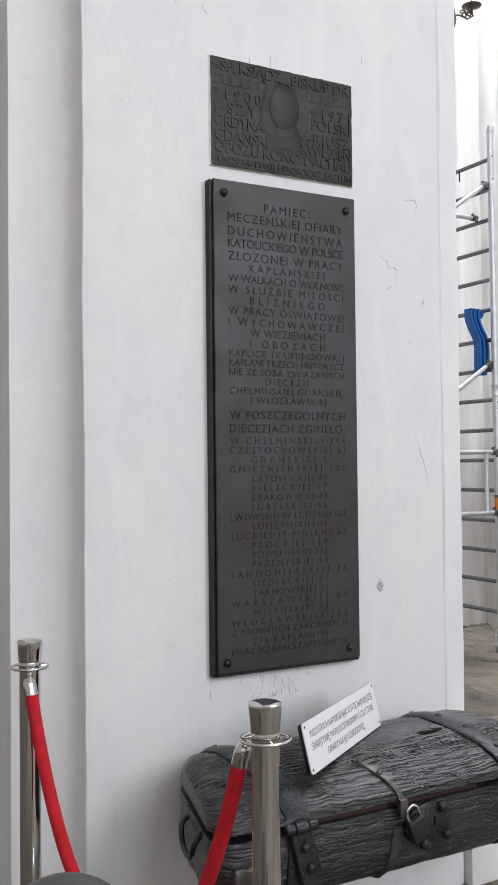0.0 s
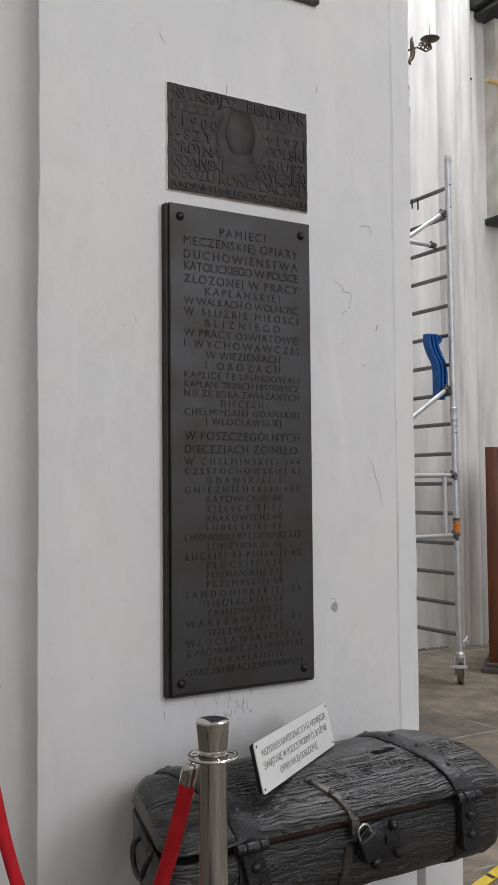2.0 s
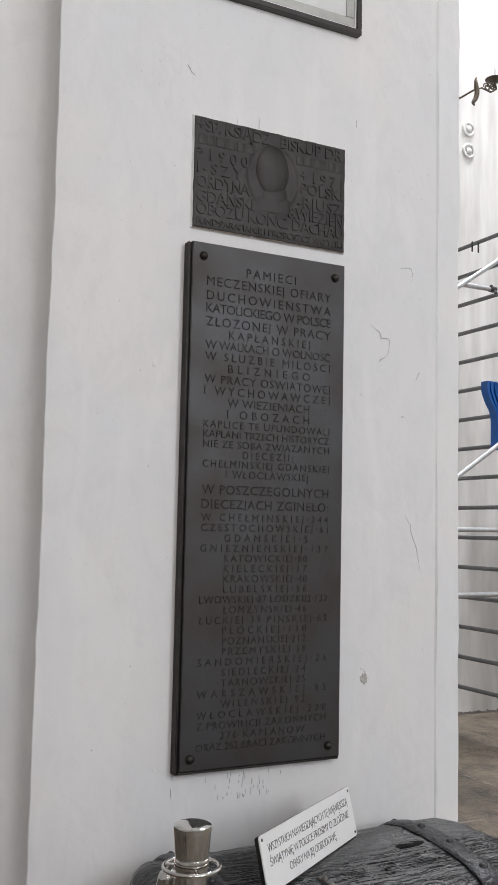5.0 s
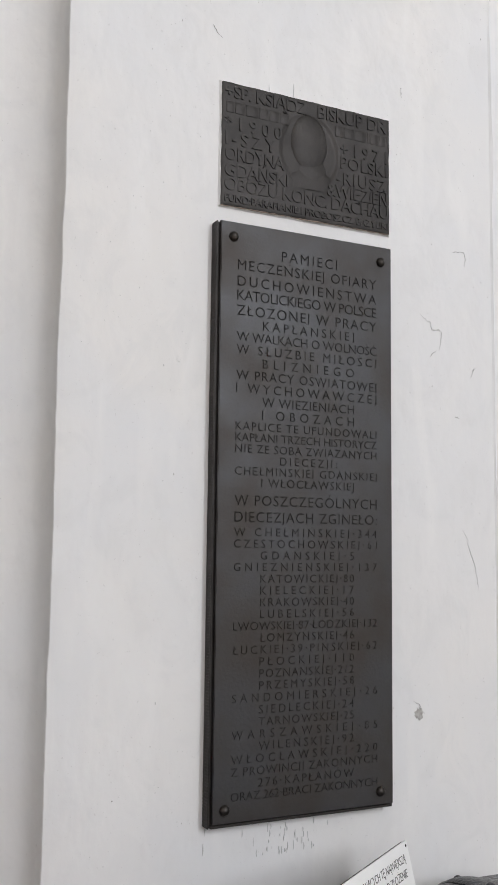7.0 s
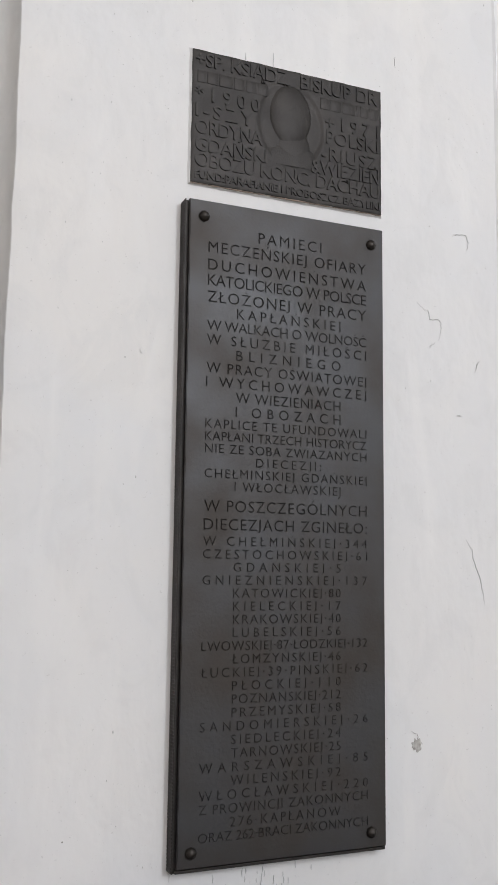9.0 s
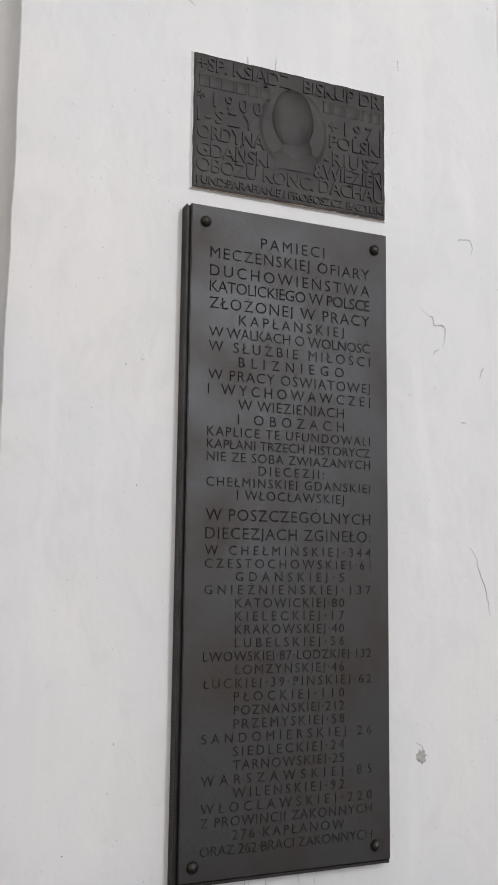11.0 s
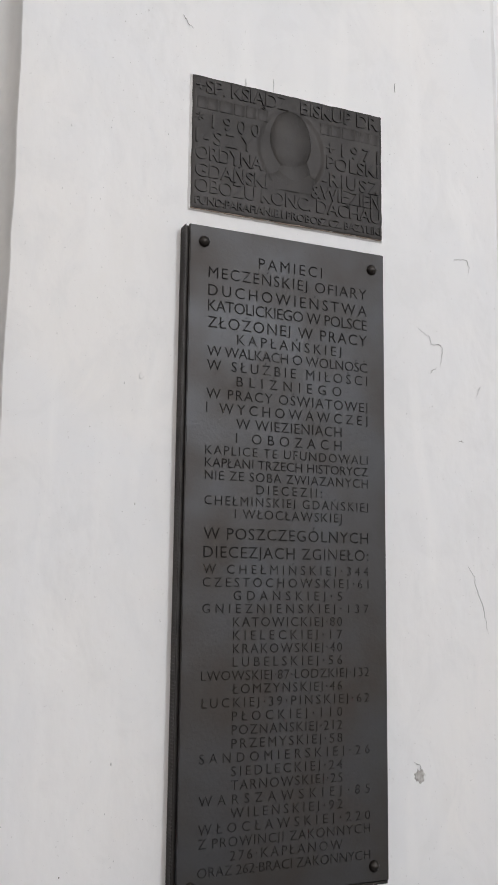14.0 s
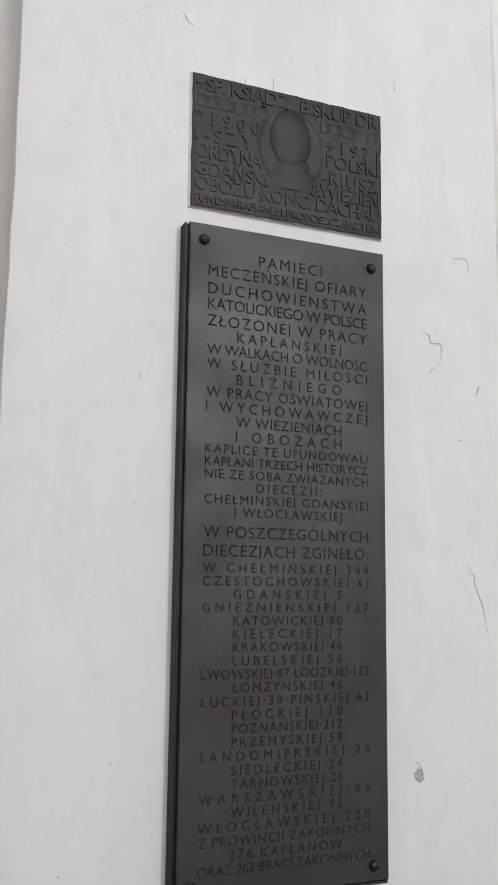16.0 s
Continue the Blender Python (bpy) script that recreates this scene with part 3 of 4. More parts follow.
    face = bmesh.new()
    spans = [(p[3] - p[4] / 2) * 0.55 + (q[3] + q[4] / 2) * 0.45 for p, q in zip(cut, cut[1:])]
    tops, feet = [z1 - 0.0026] + spans, spans + [z0 + 0.0116]
    for line, top, foot in zip(cut, tops, feet):
        engraved_strip(face, x0 + 0.0056, x1 - 0.0026, foot, top, line, 0.0034, 0.0)
    bmesh.ops.translate(face, verts=face.verts, vec=(0, front - 0.0020, 0))
    # accents are proud slips in the letters' painted shade, not cut
    marks = bmesh.new()
    for text, a, b, z, cap in cut:
        for stroke in lettering(text, b - a, cap, 0.0, 0.0, True):
            low, high = min(p[0][1] for p in stroke), max(p[0][1] for p in stroke)
            if low > cap:
                size = min(1, 0.0042 / (high - low))
                ring = [(a + p[0][0], z + cap * 0.56 + (p[0][1] - low) * size) for p in stroke]
                top = [marks.verts.new((x, front - 0.0022, y)) for x, y in ring]
                base = [marks.verts.new((x, front - 0.0012, y)) for x, y in ring]
                marks.faces.new(top)
                for i in range(len(ring)):
                    k = (i + 1) % len(ring)
                    marks.faces.new((top[i], base[i], base[k], top[k]))
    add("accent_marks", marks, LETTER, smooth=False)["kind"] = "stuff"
    add("engraved_face", face, BRONZE, smooth=False)


big_plaque()


def upper_plaque():
    x0, x1, z0, z1, front = 1.415, 1.994, 2.541, 2.913, 2.657
    p = thing("portrait_plaque", "dark bronze relief plaque with raised capitals round a bust", "plaque", pose((x0 + x1) / 2, WALL, z0))
    inv = p.matrix_world.inverted()
    def add(name, ob):
        ob.parent = p
        ob.matrix_parent_inverse = inv
        return ob
    us, vs = [i / 120 for i in range(121)], [i / 80 for i in range(81)]
    cx, cz = 1.706, 2.752
    def wavy(u, v):
        x, z = x0 + (x1 - x0) * u, z0 + (z1 - z0) * v
        rim = min(u, 1 - u, v * 0.64, (1 - v) * 0.64)
        wob = noise.noise(Vector((x * 14, 0, z * 14))) * 0.0012 + noise.noise(Vector((x * 45, 3, z * 45))) * 0.0006
        edge = (1.6 * noise.noise(Vector((x * 26, 1, z * 26)))) * 0.0011 if rim == 0 else 0
        # shallow oval hollow behind the bust, deepest on the window side
        r = math.hypot((x - cx) / 0.104, (z - cz) / 0.120)
        dip = 0.0055 * min(1.0, max(0.0, (1 - r) * 9)) * (0.45 + 0.55 * max(0.0, min(1.0, 0.5 + (x - cx) / 0.10)))
        return (x + edge, front + wob + dip + (0.002 if rim == 0 else 0), z + edge)
    bm, g = sheet(wavy, us, vs)
    edge = [g[i][0] for i in range(121)] + [g[120][j] for j in range(1, 81)] + [g[i][80] for i in range(119, -1, -1)] + [g[0][j] for j in range(79, 0, -1)]
    back = [bm.verts.new((v.co.x, WALL + 0.004, v.co.z)) for v in edge]
    for i in range(len(edge)):
        k = (i + 1) % len(edge)
        bm.faces.new((edge[i], back[i], back[k], edge[k]))
    add("plate", part("plate", bm, BRONZE_MATT))
    # a plain bust in low relief: smooth head, neck and sloping shoulders, no features
    def swell(x, z):
        def lump(ox, oz, rx, rz, h, power=0.5):
            q = ((x - cx - ox) / rx) ** 2 + ((z - cz - oz) / rz) ** 2
            return h * (1 - q) ** power if q < 1 else 0.0
        head = lump(-0.002, 0.028, 0.066 - 0.10 * max(0.0, cz + 0.01 - z), 0.094, 0.0130, 0.52)
        neck = lump(0.008, -0.060, 0.054, 0.066, 0.0078, 0.7)
        coat = lump(0.006, -0.112, 0.100, 0.064, 0.0078, 0.5) if z > cz - 0.122 else 0.0
        return max(head, neck, coat)
    def bust(u, v):
        x, z = cx - 0.10 + 0.20 * u, cz - 0.118 + 0.243 * v
        h = swell(x, z)
        return (x, front + 0.0075 - h * 1.25 if h else front + 0.0085, z)
    add("bust", part("bust", sheet(bust, [i / 90 for i in range(91)], [i / 110 for i in range(111)])[0], BRONZE_MATT, label="plain smooth bust in low relief"))
    rows = [("+SP. KSIĄDZ", 1.418, 1.690, 2.879), ("BISKUP DR", 1.727, 1.974, 2.878), ("*1900", 1.418, 1.604, 2.783), ("+1971", 1.806, 1.976, 2.778), ("I-SZY", 1.420, 1.584, 2.737), ("POLSKI", 1.808, 1.976, 2.735), ("ORDYNA", 1.420, 1.613, 2.690), ("-RIUSZ", 1.794, 1.975, 2.684), ("GDAŃSKI", 1.420, 1.627, 2.642), ("&WIĘZIEŃ", 1.761, 1.978, 2.641), ("OBOZU KONC. DACHAU", 1.420, 1.980, 2.600), ("FUND:PARAFIANIE I PROBOSZCZ BAZYLIKI", 1.421, 1.980, 2.557)]
    def placed(x, z):
        return x + (x - 0.63) * 0.0056, z + (z - 1.55) * 0.0058
    for text, a, b, z in rows:
        (a, z2), (b, _) = placed(a, z), placed(b, z)
        made = line_of(text, a, b, front + 0.0006, z2, 0.022 if z < 2.57 else 0.0395, BRONZE_MATT, None, 0.0040, 0.0004)
        made["kind"] = "stuff"
        add("l", made)
    # a name on two stretches of line, as plain bars
    for widths, a in (((24, 30, 38, 30, 30, 30), 1.423), ((28, 32, 42, 8, 26, 22, 7), 1.790)):
        for w in widths:
            b = a + w / 1000
            (p0, z2), (p1, _) = placed(a, 2.830), placed(b, 2.830)
            add("bar", part("raised_bar", boxed(p0, p1, front - 0.0014, front + 0.003, z2 - 0.017, z2 + 0.017, bevel=0.0014), BRONZE_MATT))
            a = b + 0.0045
    # limewash laid up against the edge, with a thin rusty run below
    rnd = random.Random(8)
    ring = [(x0 + (x1 - x0) * k / 40, z0) for k in range(40)] + [(x1, z0 + (z1 - z0) * k / 26) for k in range(26)] + [(x1 - (x1 - x0) * k / 40, z1) for k in range(40)] + [(x0, z1 - (z1 - z0) * k / 26) for k in range(26)]
    bm = bmesh.new()
    mx, mz = (x0 + x1) / 2, (z0 + z1) / 2
    loops = []
    for grow, y in ((0.010, WALL + 0.003), (0.005, WALL - 0.001), (0.0022, front + 0.006), (-0.004, front + 0.006)):
        loop = []
        for x, z in ring:
            r = (0.8 + 0.35 * rnd.random()) if grow > 0 else 1
            sx, sz = (1 if x > x1 - 1e-6 else -1 if x < x0 + 1e-6 else 0), (1 if z > z1 - 1e-6 else -1 if z < z0 + 1e-6 else 0)
            loop.append(bm.verts.new((x + sx * grow * r, y, z + sz * grow * r)))
        loops.append(loop)
    for p0, p1 in zip(loops, loops[1:]):
        for k in range(len(ring)):
            q = (k + 1) % len(ring)
            bm.faces.new((p0[k], p0[q], p1[q], p1[k]))
    part("plaster_lip", bm, PLASTER, pier, "limewash laid up against the plaque")
    path = [(x0 + (x1 - x0) * k / 40, front + 0.004 + rnd.uniform(-1, 1) * 0.001, z0 - 0.002) for k in range(41)]
    part("rust_run", tube(path, [rnd.uniform(0.0005, 0.0024) for _ in path], 6), RUST, pier)


upper_plaque()


def framed_picture():
    x0, x1, z0, z1, d = 1.33, 2.05, 3.345, 3.99, 0.028
    p = thing("framed_picture", "pale sheet behind glass in a thin dark frame with silver slip", "picture", pose((x0 + x1) / 2, WALL, z0))
    inv = p.matrix_world.inverted()
    def add(name, bm, mat):
        ob = part(name, bm, mat)
        ob.parent = p
        ob.matrix_parent_inverse = inv
    def ring(a, w, y0, y1):
        bm = bmesh.new()
        block(bm, x0 + a, x1 - a, y0, y1, z0 + a, z0 + a + w, 0.002, 1)
        block(bm, x0 + a, x1 - a, y0, y1, z1 - a - w, z1 - a, 0.002, 1)
        block(bm, x0 + a, x0 + a + w, y0, y1, z0 + a + w, z1 - a - w, 0.002, 1)
        block(bm, x1 - a - w, x1 - a, y0, y1, z0 + a + w, z1 - a - w, 0.002, 1)
        return bm
    add("frame", ring(0, 0.020, WALL - d, WALL + 0.004), DARK_FRAME)
    add("slip", ring(0.020, 0.006, WALL - d + 0.006, WALL), WHITE_PLATE)
    add("mount", ring(0.026, 0.035, WALL - d + 0.010, WALL), SILVER_SLIP)
    add("sheet", boxed(x0 + 0.061, x1 - 0.061, WALL - d + 0.013, WALL, z0 + 0.061, z1 - 0.061), PAPER)


framed_picture()


# ---- the old chest ----
CX0, CX1 = 1.105, 2.358
SECTION_LID = [(2.045, 0.535), (2.052, 0.556), (2.09, 0.583), (2.16, 0.606), (2.26, 0.618), (2.36, 0.624), (2.46, 0.624), (2.54, 0.608), (2.60, 0.575), (2.625, 0.535)]
SECTION_BODY = [(2.055, 0.511), (2.052, 0.45), (2.057, 0.385), (2.074, 0.335), (2.118, 0.300), (2.22, 0.288), (2.45, 0.288), (2.55, 0.305), (2.60, 0.36), (2.61, 0.44), (2.61, 0.511)]


def along_section(sec, s):
    """The point at share s of a section's length."""
    pts = [Vector(p) for p in sec]
    lens = [(b - a).length for a, b in zip(pts, pts[1:])]
    d = s * sum(lens)
    for a, b, n in zip(pts, pts[1:], lens):
        if d <= n:
            return a.lerp(b, d / n)
        d -= n
    return pts[-1]


def skew(x, y):
    """The end on the rope side is cut aslant."""
    return x + 0.26 * max(0.0, y - 2.05) * max(0.0, 1 - (x - CX0) / 0.5)


def hewn(sec, seed, grain, nu=320, nv=330):
    """A hewn, deeply grained timber body with rounded ends and a flat joint side."""
    mid = Vector((sum(p[0] for p in sec) / len(sec), sum(p[1] for p in sec) / len(sec)))
    flat_z = sec[0][1]
    def at(u, v):
        x = CX0 + (CX1 - CX0) * u
        p = along_section(sec, v)
        e = min(u, 1 - u) * (CX1 - CX0)
        shrink = 1 - 0.16 * max(0.0, 1 - e / 0.07) ** 2
        side = 0 if v in (0, 1) else 1
        q = Vector((mid.x + (p.x - mid.x) * shrink, flat_z + (p.y - flat_z) * shrink))
        warp = v * 60 + noise.noise(Vector((x * 4 + seed, v * 5, seed))) * 1.6 + noise.noise(Vector((x * 15 + seed, v * 20, seed))) * 0.8
        n = noise.noise(Vector((x * 3.4 + seed, warp, seed))) + 0.5 * noise.noise(Vector((x * 9 + seed, warp * 2.1, seed)))
        ridge = -(1 - min(1.0, abs(n) * 3.4)) ** 2 + 0.34 * noise.noise(Vector((x * 16, warp * 1.6, seed))) - 0.2 * abs(noise.noise(Vector((x * 12, v * 120, seed))))
        wob = noise.noise(Vector((x * 2.5, v * 4, seed + 3))) * 0.007 + noise.noise(Vector((x * 11, v * 9, seed + 5))) * 0.0025
        push = (ridge * grain + wob) * (0.45 if side == 0 else 1)
        d = (q - Vector((mid.x, flat_z))).normalized()
        q = q + d * push
        xx = x + (0.012 * noise.noise(Vector((v * 9, u * 2, seed))) if e < 0.02 else 0)
        return (skew(xx, q.x), q.x, q.y)
    us = [0.0, 0.006, 0.015, 0.028] + [0.04 + 0.92 * i / (nu - 1) for i in range(nu)] + [0.972, 0.985, 0.994, 1.0]
    vs = [i / (nv - 1) for i in range(nv)]
    bm, g = sheet(at, us, vs)
    # ends close on an inset ring, joint side is a flat board
    for row, s in ((g[0], -1), (g[-1], 1)):
        c = [bm.verts.new((v.co.x + s * 0.012 + (0 if s > 0 else 0.26 * 0.14 * (mid.x - v.co.y)), mid.x + (v.co.y - mid.x) * 0.86, flat_z + (v.co.z - flat_z) * 0.84)) for v in row]
        for i in range(len(row) - 1):
            bm.faces.new((row[i], row[i + 1], c[i + 1], c[i]))
        bm.faces.new(c)
        bm.faces.new((row[0], c[0], c[-1], row[-1]))
    for i in range(len(us) - 1):
        bm.faces.new((g[i][0], g[i][-1], g[i + 1][-1], g[i + 1][0]))
    return bm


def band(sec, s0, s1, x0, x1, thick, slant=0.0, n=26, bumps=0.0015):
    """An iron strap that follows a section from share s0 to s1."""
    def pt(s, k, lift):
        p = along_section(sec, s)
        a, b = along_section(sec, max(0, s - 0.02)), along_section(sec, min(1, s + 0.02))
        d = (b - a).normalized()
        nrm = Vector((d.y, -d.x)) if sec is SECTION_BODY else Vector((-d.y, d.x))
        x = (x0, x0 + 0.12 * (x1 - x0), (x0 + x1) / 2, x1 - 0.12 * (x1 - x0), x1)[k] + slant * (s - s0) / max(1e-6, s1 - s0)
        crown = (0, 0.8, 1, 0.8, 0)[k]
        j = noise.noise(Vector((x * 30, s * 40, k))) * bumps
        q = p + nrm * (lift * (0.35 + 0.65 * crown) + 0.001 + j)
        return (x + j, q.x, q.y)
    ss = [s0 + (s1 - s0) * i / n for i in range(n + 1)]
    bm, top = sheet(lambda s, k: pt(s, k, thick), ss, range(5))
    _, low = sheet(lambda s, k: pt(s, k, -0.012), ss, range(5), bm)
    for i in range(n):
        for k in (0, 4):
            bm.faces.new((top[i][k], top[i + 1][k], low[i + 1][k], low[i][k]))
    for i in (0, n):
        for k in range(4):
            bm.faces.new((top[i][k], top[i][k + 1], low[i][k + 1], low[i][k]))
    return bm


def smooth_path(points, n=6):
    """A curve through points, n steps between each two."""
    pts = [Vector(p) for p in points]
    pts = [pts[0] * 2 - pts[1]] + pts + [pts[-1] * 2 - pts[-2]]
    out = []
    for a, b, c, d in zip(pts, pts[1:], pts[2:], pts[3:]):
        for i in range(n):
            t = i / n
            out.append(0.5 * (2 * b + (c - a) * t + (2 * a - 5 * b + 4 * c - d) * t * t + (3 * b - a - 3 * c + d) * t ** 3))
    return out + [pts[-2]]


def old_chest():
    c = thing("wooden_chest", "blackened hewn oak chest with iron straps and padlock, lid closed", "chest")
    body = part("body", hewn(SECTION_BODY, 4.0, 0.0030), OLD_WOOD, c)
    lid = part("lid", hewn(SECTION_LID, 1.0, 0.0048), OLD_WOOD, c)
    part("inner_lip", boxed(CX0 + 0.20, CX1 - 0.34, 2.074, 2.56, 0.47, 0.545), RED_WOOD, c, "bare reddish wood lip under the lid", smooth=False)
    for x in (1.35, 2.15):
        st = part("lid_strap", band(SECTION_LID, 0.02, 0.97, x - 0.040, x + 0.040, 0.012), IRON, c, "hammered iron strap")
        for s in (0.16, 0.40, 0.62, 0.85):
            p = along_section(SECTION_LID, s)
            bm = bmesh.new()
            rivet(bm, (x + 0.004, p.x - 0.002, p.y + 0.009), (0, -0.5 if s < 0.3 else 0, 1), 0.014, 0.011)
            part("rivet", bm, IRON, st)
        hinge = bmesh.new()
        for a, b, r in ((-0.050, -0.022, 0.0150), (-0.021, 0.021, 0.0165), (0.022, 0.050, 0.0150)):
            tube([(x + a, 2.030, 0.528), (x + a + 0.003, 2.030, 0.528), (x + b - 0.003, 2.030, 0.528), (x + b, 2.030, 0.528)], [r * 0.8, r, r, r * 0.8], 12, hinge)
        part("hinge", hinge, IRON, c)
        hang = bmesh.new()
        m = pose(x, 2.041, 0.515, 0, -16 if x < 1.6 else -4, 0)
        outline = [(0.034, 0.004), (0.036, -0.06)] + [(0.038 * math.cos(a), -0.128 - 0.038 * math.sin(a)) for a in (math.pi * i / 14 for i in range(15))] + [(-0.036, -0.06), (-0.034, 0.004)]
        front_face = [hang.verts.new(m @ Vector((u * 0.88, -0.013, w * 0.97 - 0.002))) for u, w in outline]
        shoulder = [hang.verts.new(m @ Vector((u, -0.006, w))) for u, w in outline]
        rear = [hang.verts.new(m @ Vector((u, 0.012, w))) for u, w in outline]
        hang.faces.new(front_face)
        hang.faces.new(rear[::-1])
        for p, q in ((front_face, shoulder), (shoulder, rear)):
            for i in range(len(outline)):
                k = (i + 1) % len(outline)
                hang.faces.new((p[i], p[k], q[k], q[i]))
        block(hang, -0.014, 0.014, -0.016, 0.006, -0.01, 0.018, 0.003, 2, m)
        strap = part("hanging_strap", hang, IRON, c, "rounded hammered iron strap end")
        for z in (-0.045, -0.105):
            bm = bmesh.new()
            rivet(bm, m @ Vector((0, -0.013, z)), (0, -1, 0), 0.016, 0.013)
            part("rivet", bm, IRON, strap)
        part("body_strap", band(SECTION_BODY, 0.03, 0.97, x - 0.028, x + 0.028, 0.006), IRON, c)
    # hasp with padlock
    hasp = part("hasp", band(SECTION_LID, 0.0, 0.30, 1.692, 1.714, 0.007, slant=-0.05), HASP, c, "narrow bent iron hasp")
    for s, dx in ((0.27, -0.045), (0.15, -0.026)):
        p = along_section(SECTION_LID, s)
        bm = bmesh.new()
        rivet(bm, (1.703 + dx, p.x - 0.003, p.y + 0.008), (0, -0.4, 1), 0.010, 0.006)
        part("rivet", bm, HASP, hasp)
    part("hasp_tail", boxed(1.688, 1.716, 2.026, 2.044, 0.492, 0.542, bevel=0.004), HASP, c)
    part("lower_hasp", band(SECTION_BODY, 0.06, 0.50, 1.680, 1.708, 0.007, slant=-0.05, bumps=0.006), HASP, c, "ragged torn iron strip")
    m = pose(1.748, 2.022, 0.452, 0, -22, 0)
    lock = part("padlock", block(bmesh.new(), -0.032, 0.032, -0.013, 0.013, -0.036, 0.036, 0.007, 3, m), LOCK, c, "dark padlock")
    arch = [m @ Vector((0.021 * math.cos(a), 0, 0.052 + 0.021 * math.sin(a))) for a in (math.pi * i / 12 for i in range(13))]
    part("shackle", tube([m @ Vector((0.021, 0, 0.03))] + arch + [m @ Vector((-0.021, 0, 0.03))], 0.0045, 10), CHROME, lock, "bright steel shackle")
    # lock plate and nails on the front
    part("lock_plate", lathe([(0.088, -0.01), (0.086, 0.006), (0.080, 0.009), (0.001, 0.010)], 22, Matrix.Translation((1.808, 2.052, 0.447)) @ pose(0, 0, 0, 90) @ Matrix.Diagonal((1, 0.74, 1, 1))), IRON, c)
    # keyhole: a solid piece, its inner shade painted on
    part("keyhole", boxed(1.822, 1.829, 2.0395, 2.045, 0.440, 0.466, bevel=0.0015), HOLLOW, c)
    for x, z in ((1.852, 0.492), (1.872, 0.408), (1.785, 0.394)):
        bm = bmesh.new()
        rivet(bm, (x, 2.040, z), (0, -1, 0), 0.018, 0.016)
        part("nail", bm, IRON, c)
    # coin slot: near-flush disc, the hollow's shade put into its colour
    bm = bmesh.new()
    lathe([(0.058, -0.012), (0.058, 0.0), (0.050, 0.0022), (0.030, 0.0012), (0.001, 0.0008)], 28, pose(2.04, 2.32, 0.6212, 0, 0, 6) @ Matrix.Diagonal((1, 0.33, 1, 1)), bm)
    part("coin_slot", bm, HOLLOW, c, "worn coin slot, shade of the hollow painted dark")
    # handle and corner plate on the end
    bm = bmesh.new()
    tube(smooth_path([(CX0 + 0.04, 2.22, 0.50), (CX0 + 0.01, 2.21, 0.47), (CX0 + 0.012, 2.25, 0.42), (CX0 + 0.03, 2.33, 0.42), (CX0 + 0.04, 2.36, 0.47), (CX0 + 0.07, 2.35, 0.50)]), 0.008, 10, bm)
    part("end_handle", bm, IRON, c, "forged iron drop handle")
    part("end_strap", block(bmesh.new(), -0.012, 0.03, -0.10, 0.11, -0.015, 0.015, 0.005, 2, pose(CX0 + 0.055, 2.29, 0.495, 0, 0, -14)), IRON, c)
    ragged = boxed(1.15, 1.21, 2.034, 2.056, 0.35, 0.45, bevel=0.006)
    bmesh.ops.subdivide_edges(ragged, edges=ragged.edges[:], cuts=4, use_grid_fill=True)
    for v in ragged.verts:
        v.co += Vector((noise.noise(v.co * 55), 0.4 * noise.noise(v.co * 60 + Vector((3, 0, 0))), noise.noise(v.co * 50 + Vector((0, 5, 0))))) * 0.010
    part("corner_plate", ragged, HASP, c, "pale ragged iron corner plate")
    return c


old_chest()


def chest_bracket(x):
    st = thing("wall_bracket", "black iron bracket on the pier carrying the chest", "bracket", group="chest brackets")
    part("arm", boxed(x - 0.02, x + 0.02, 2.30, WALL + 0.003, 0.258, 0.292, bevel=0.004), BLACK, st)
    part("wall_plate", boxed(x - 0.03, x + 0.03, WALL - 0.012, WALL + 0.005, 0.13, 0.257, bevel=0.003), BLACK, st)


chest_bracket(1.42)
chest_bracket(2.10)


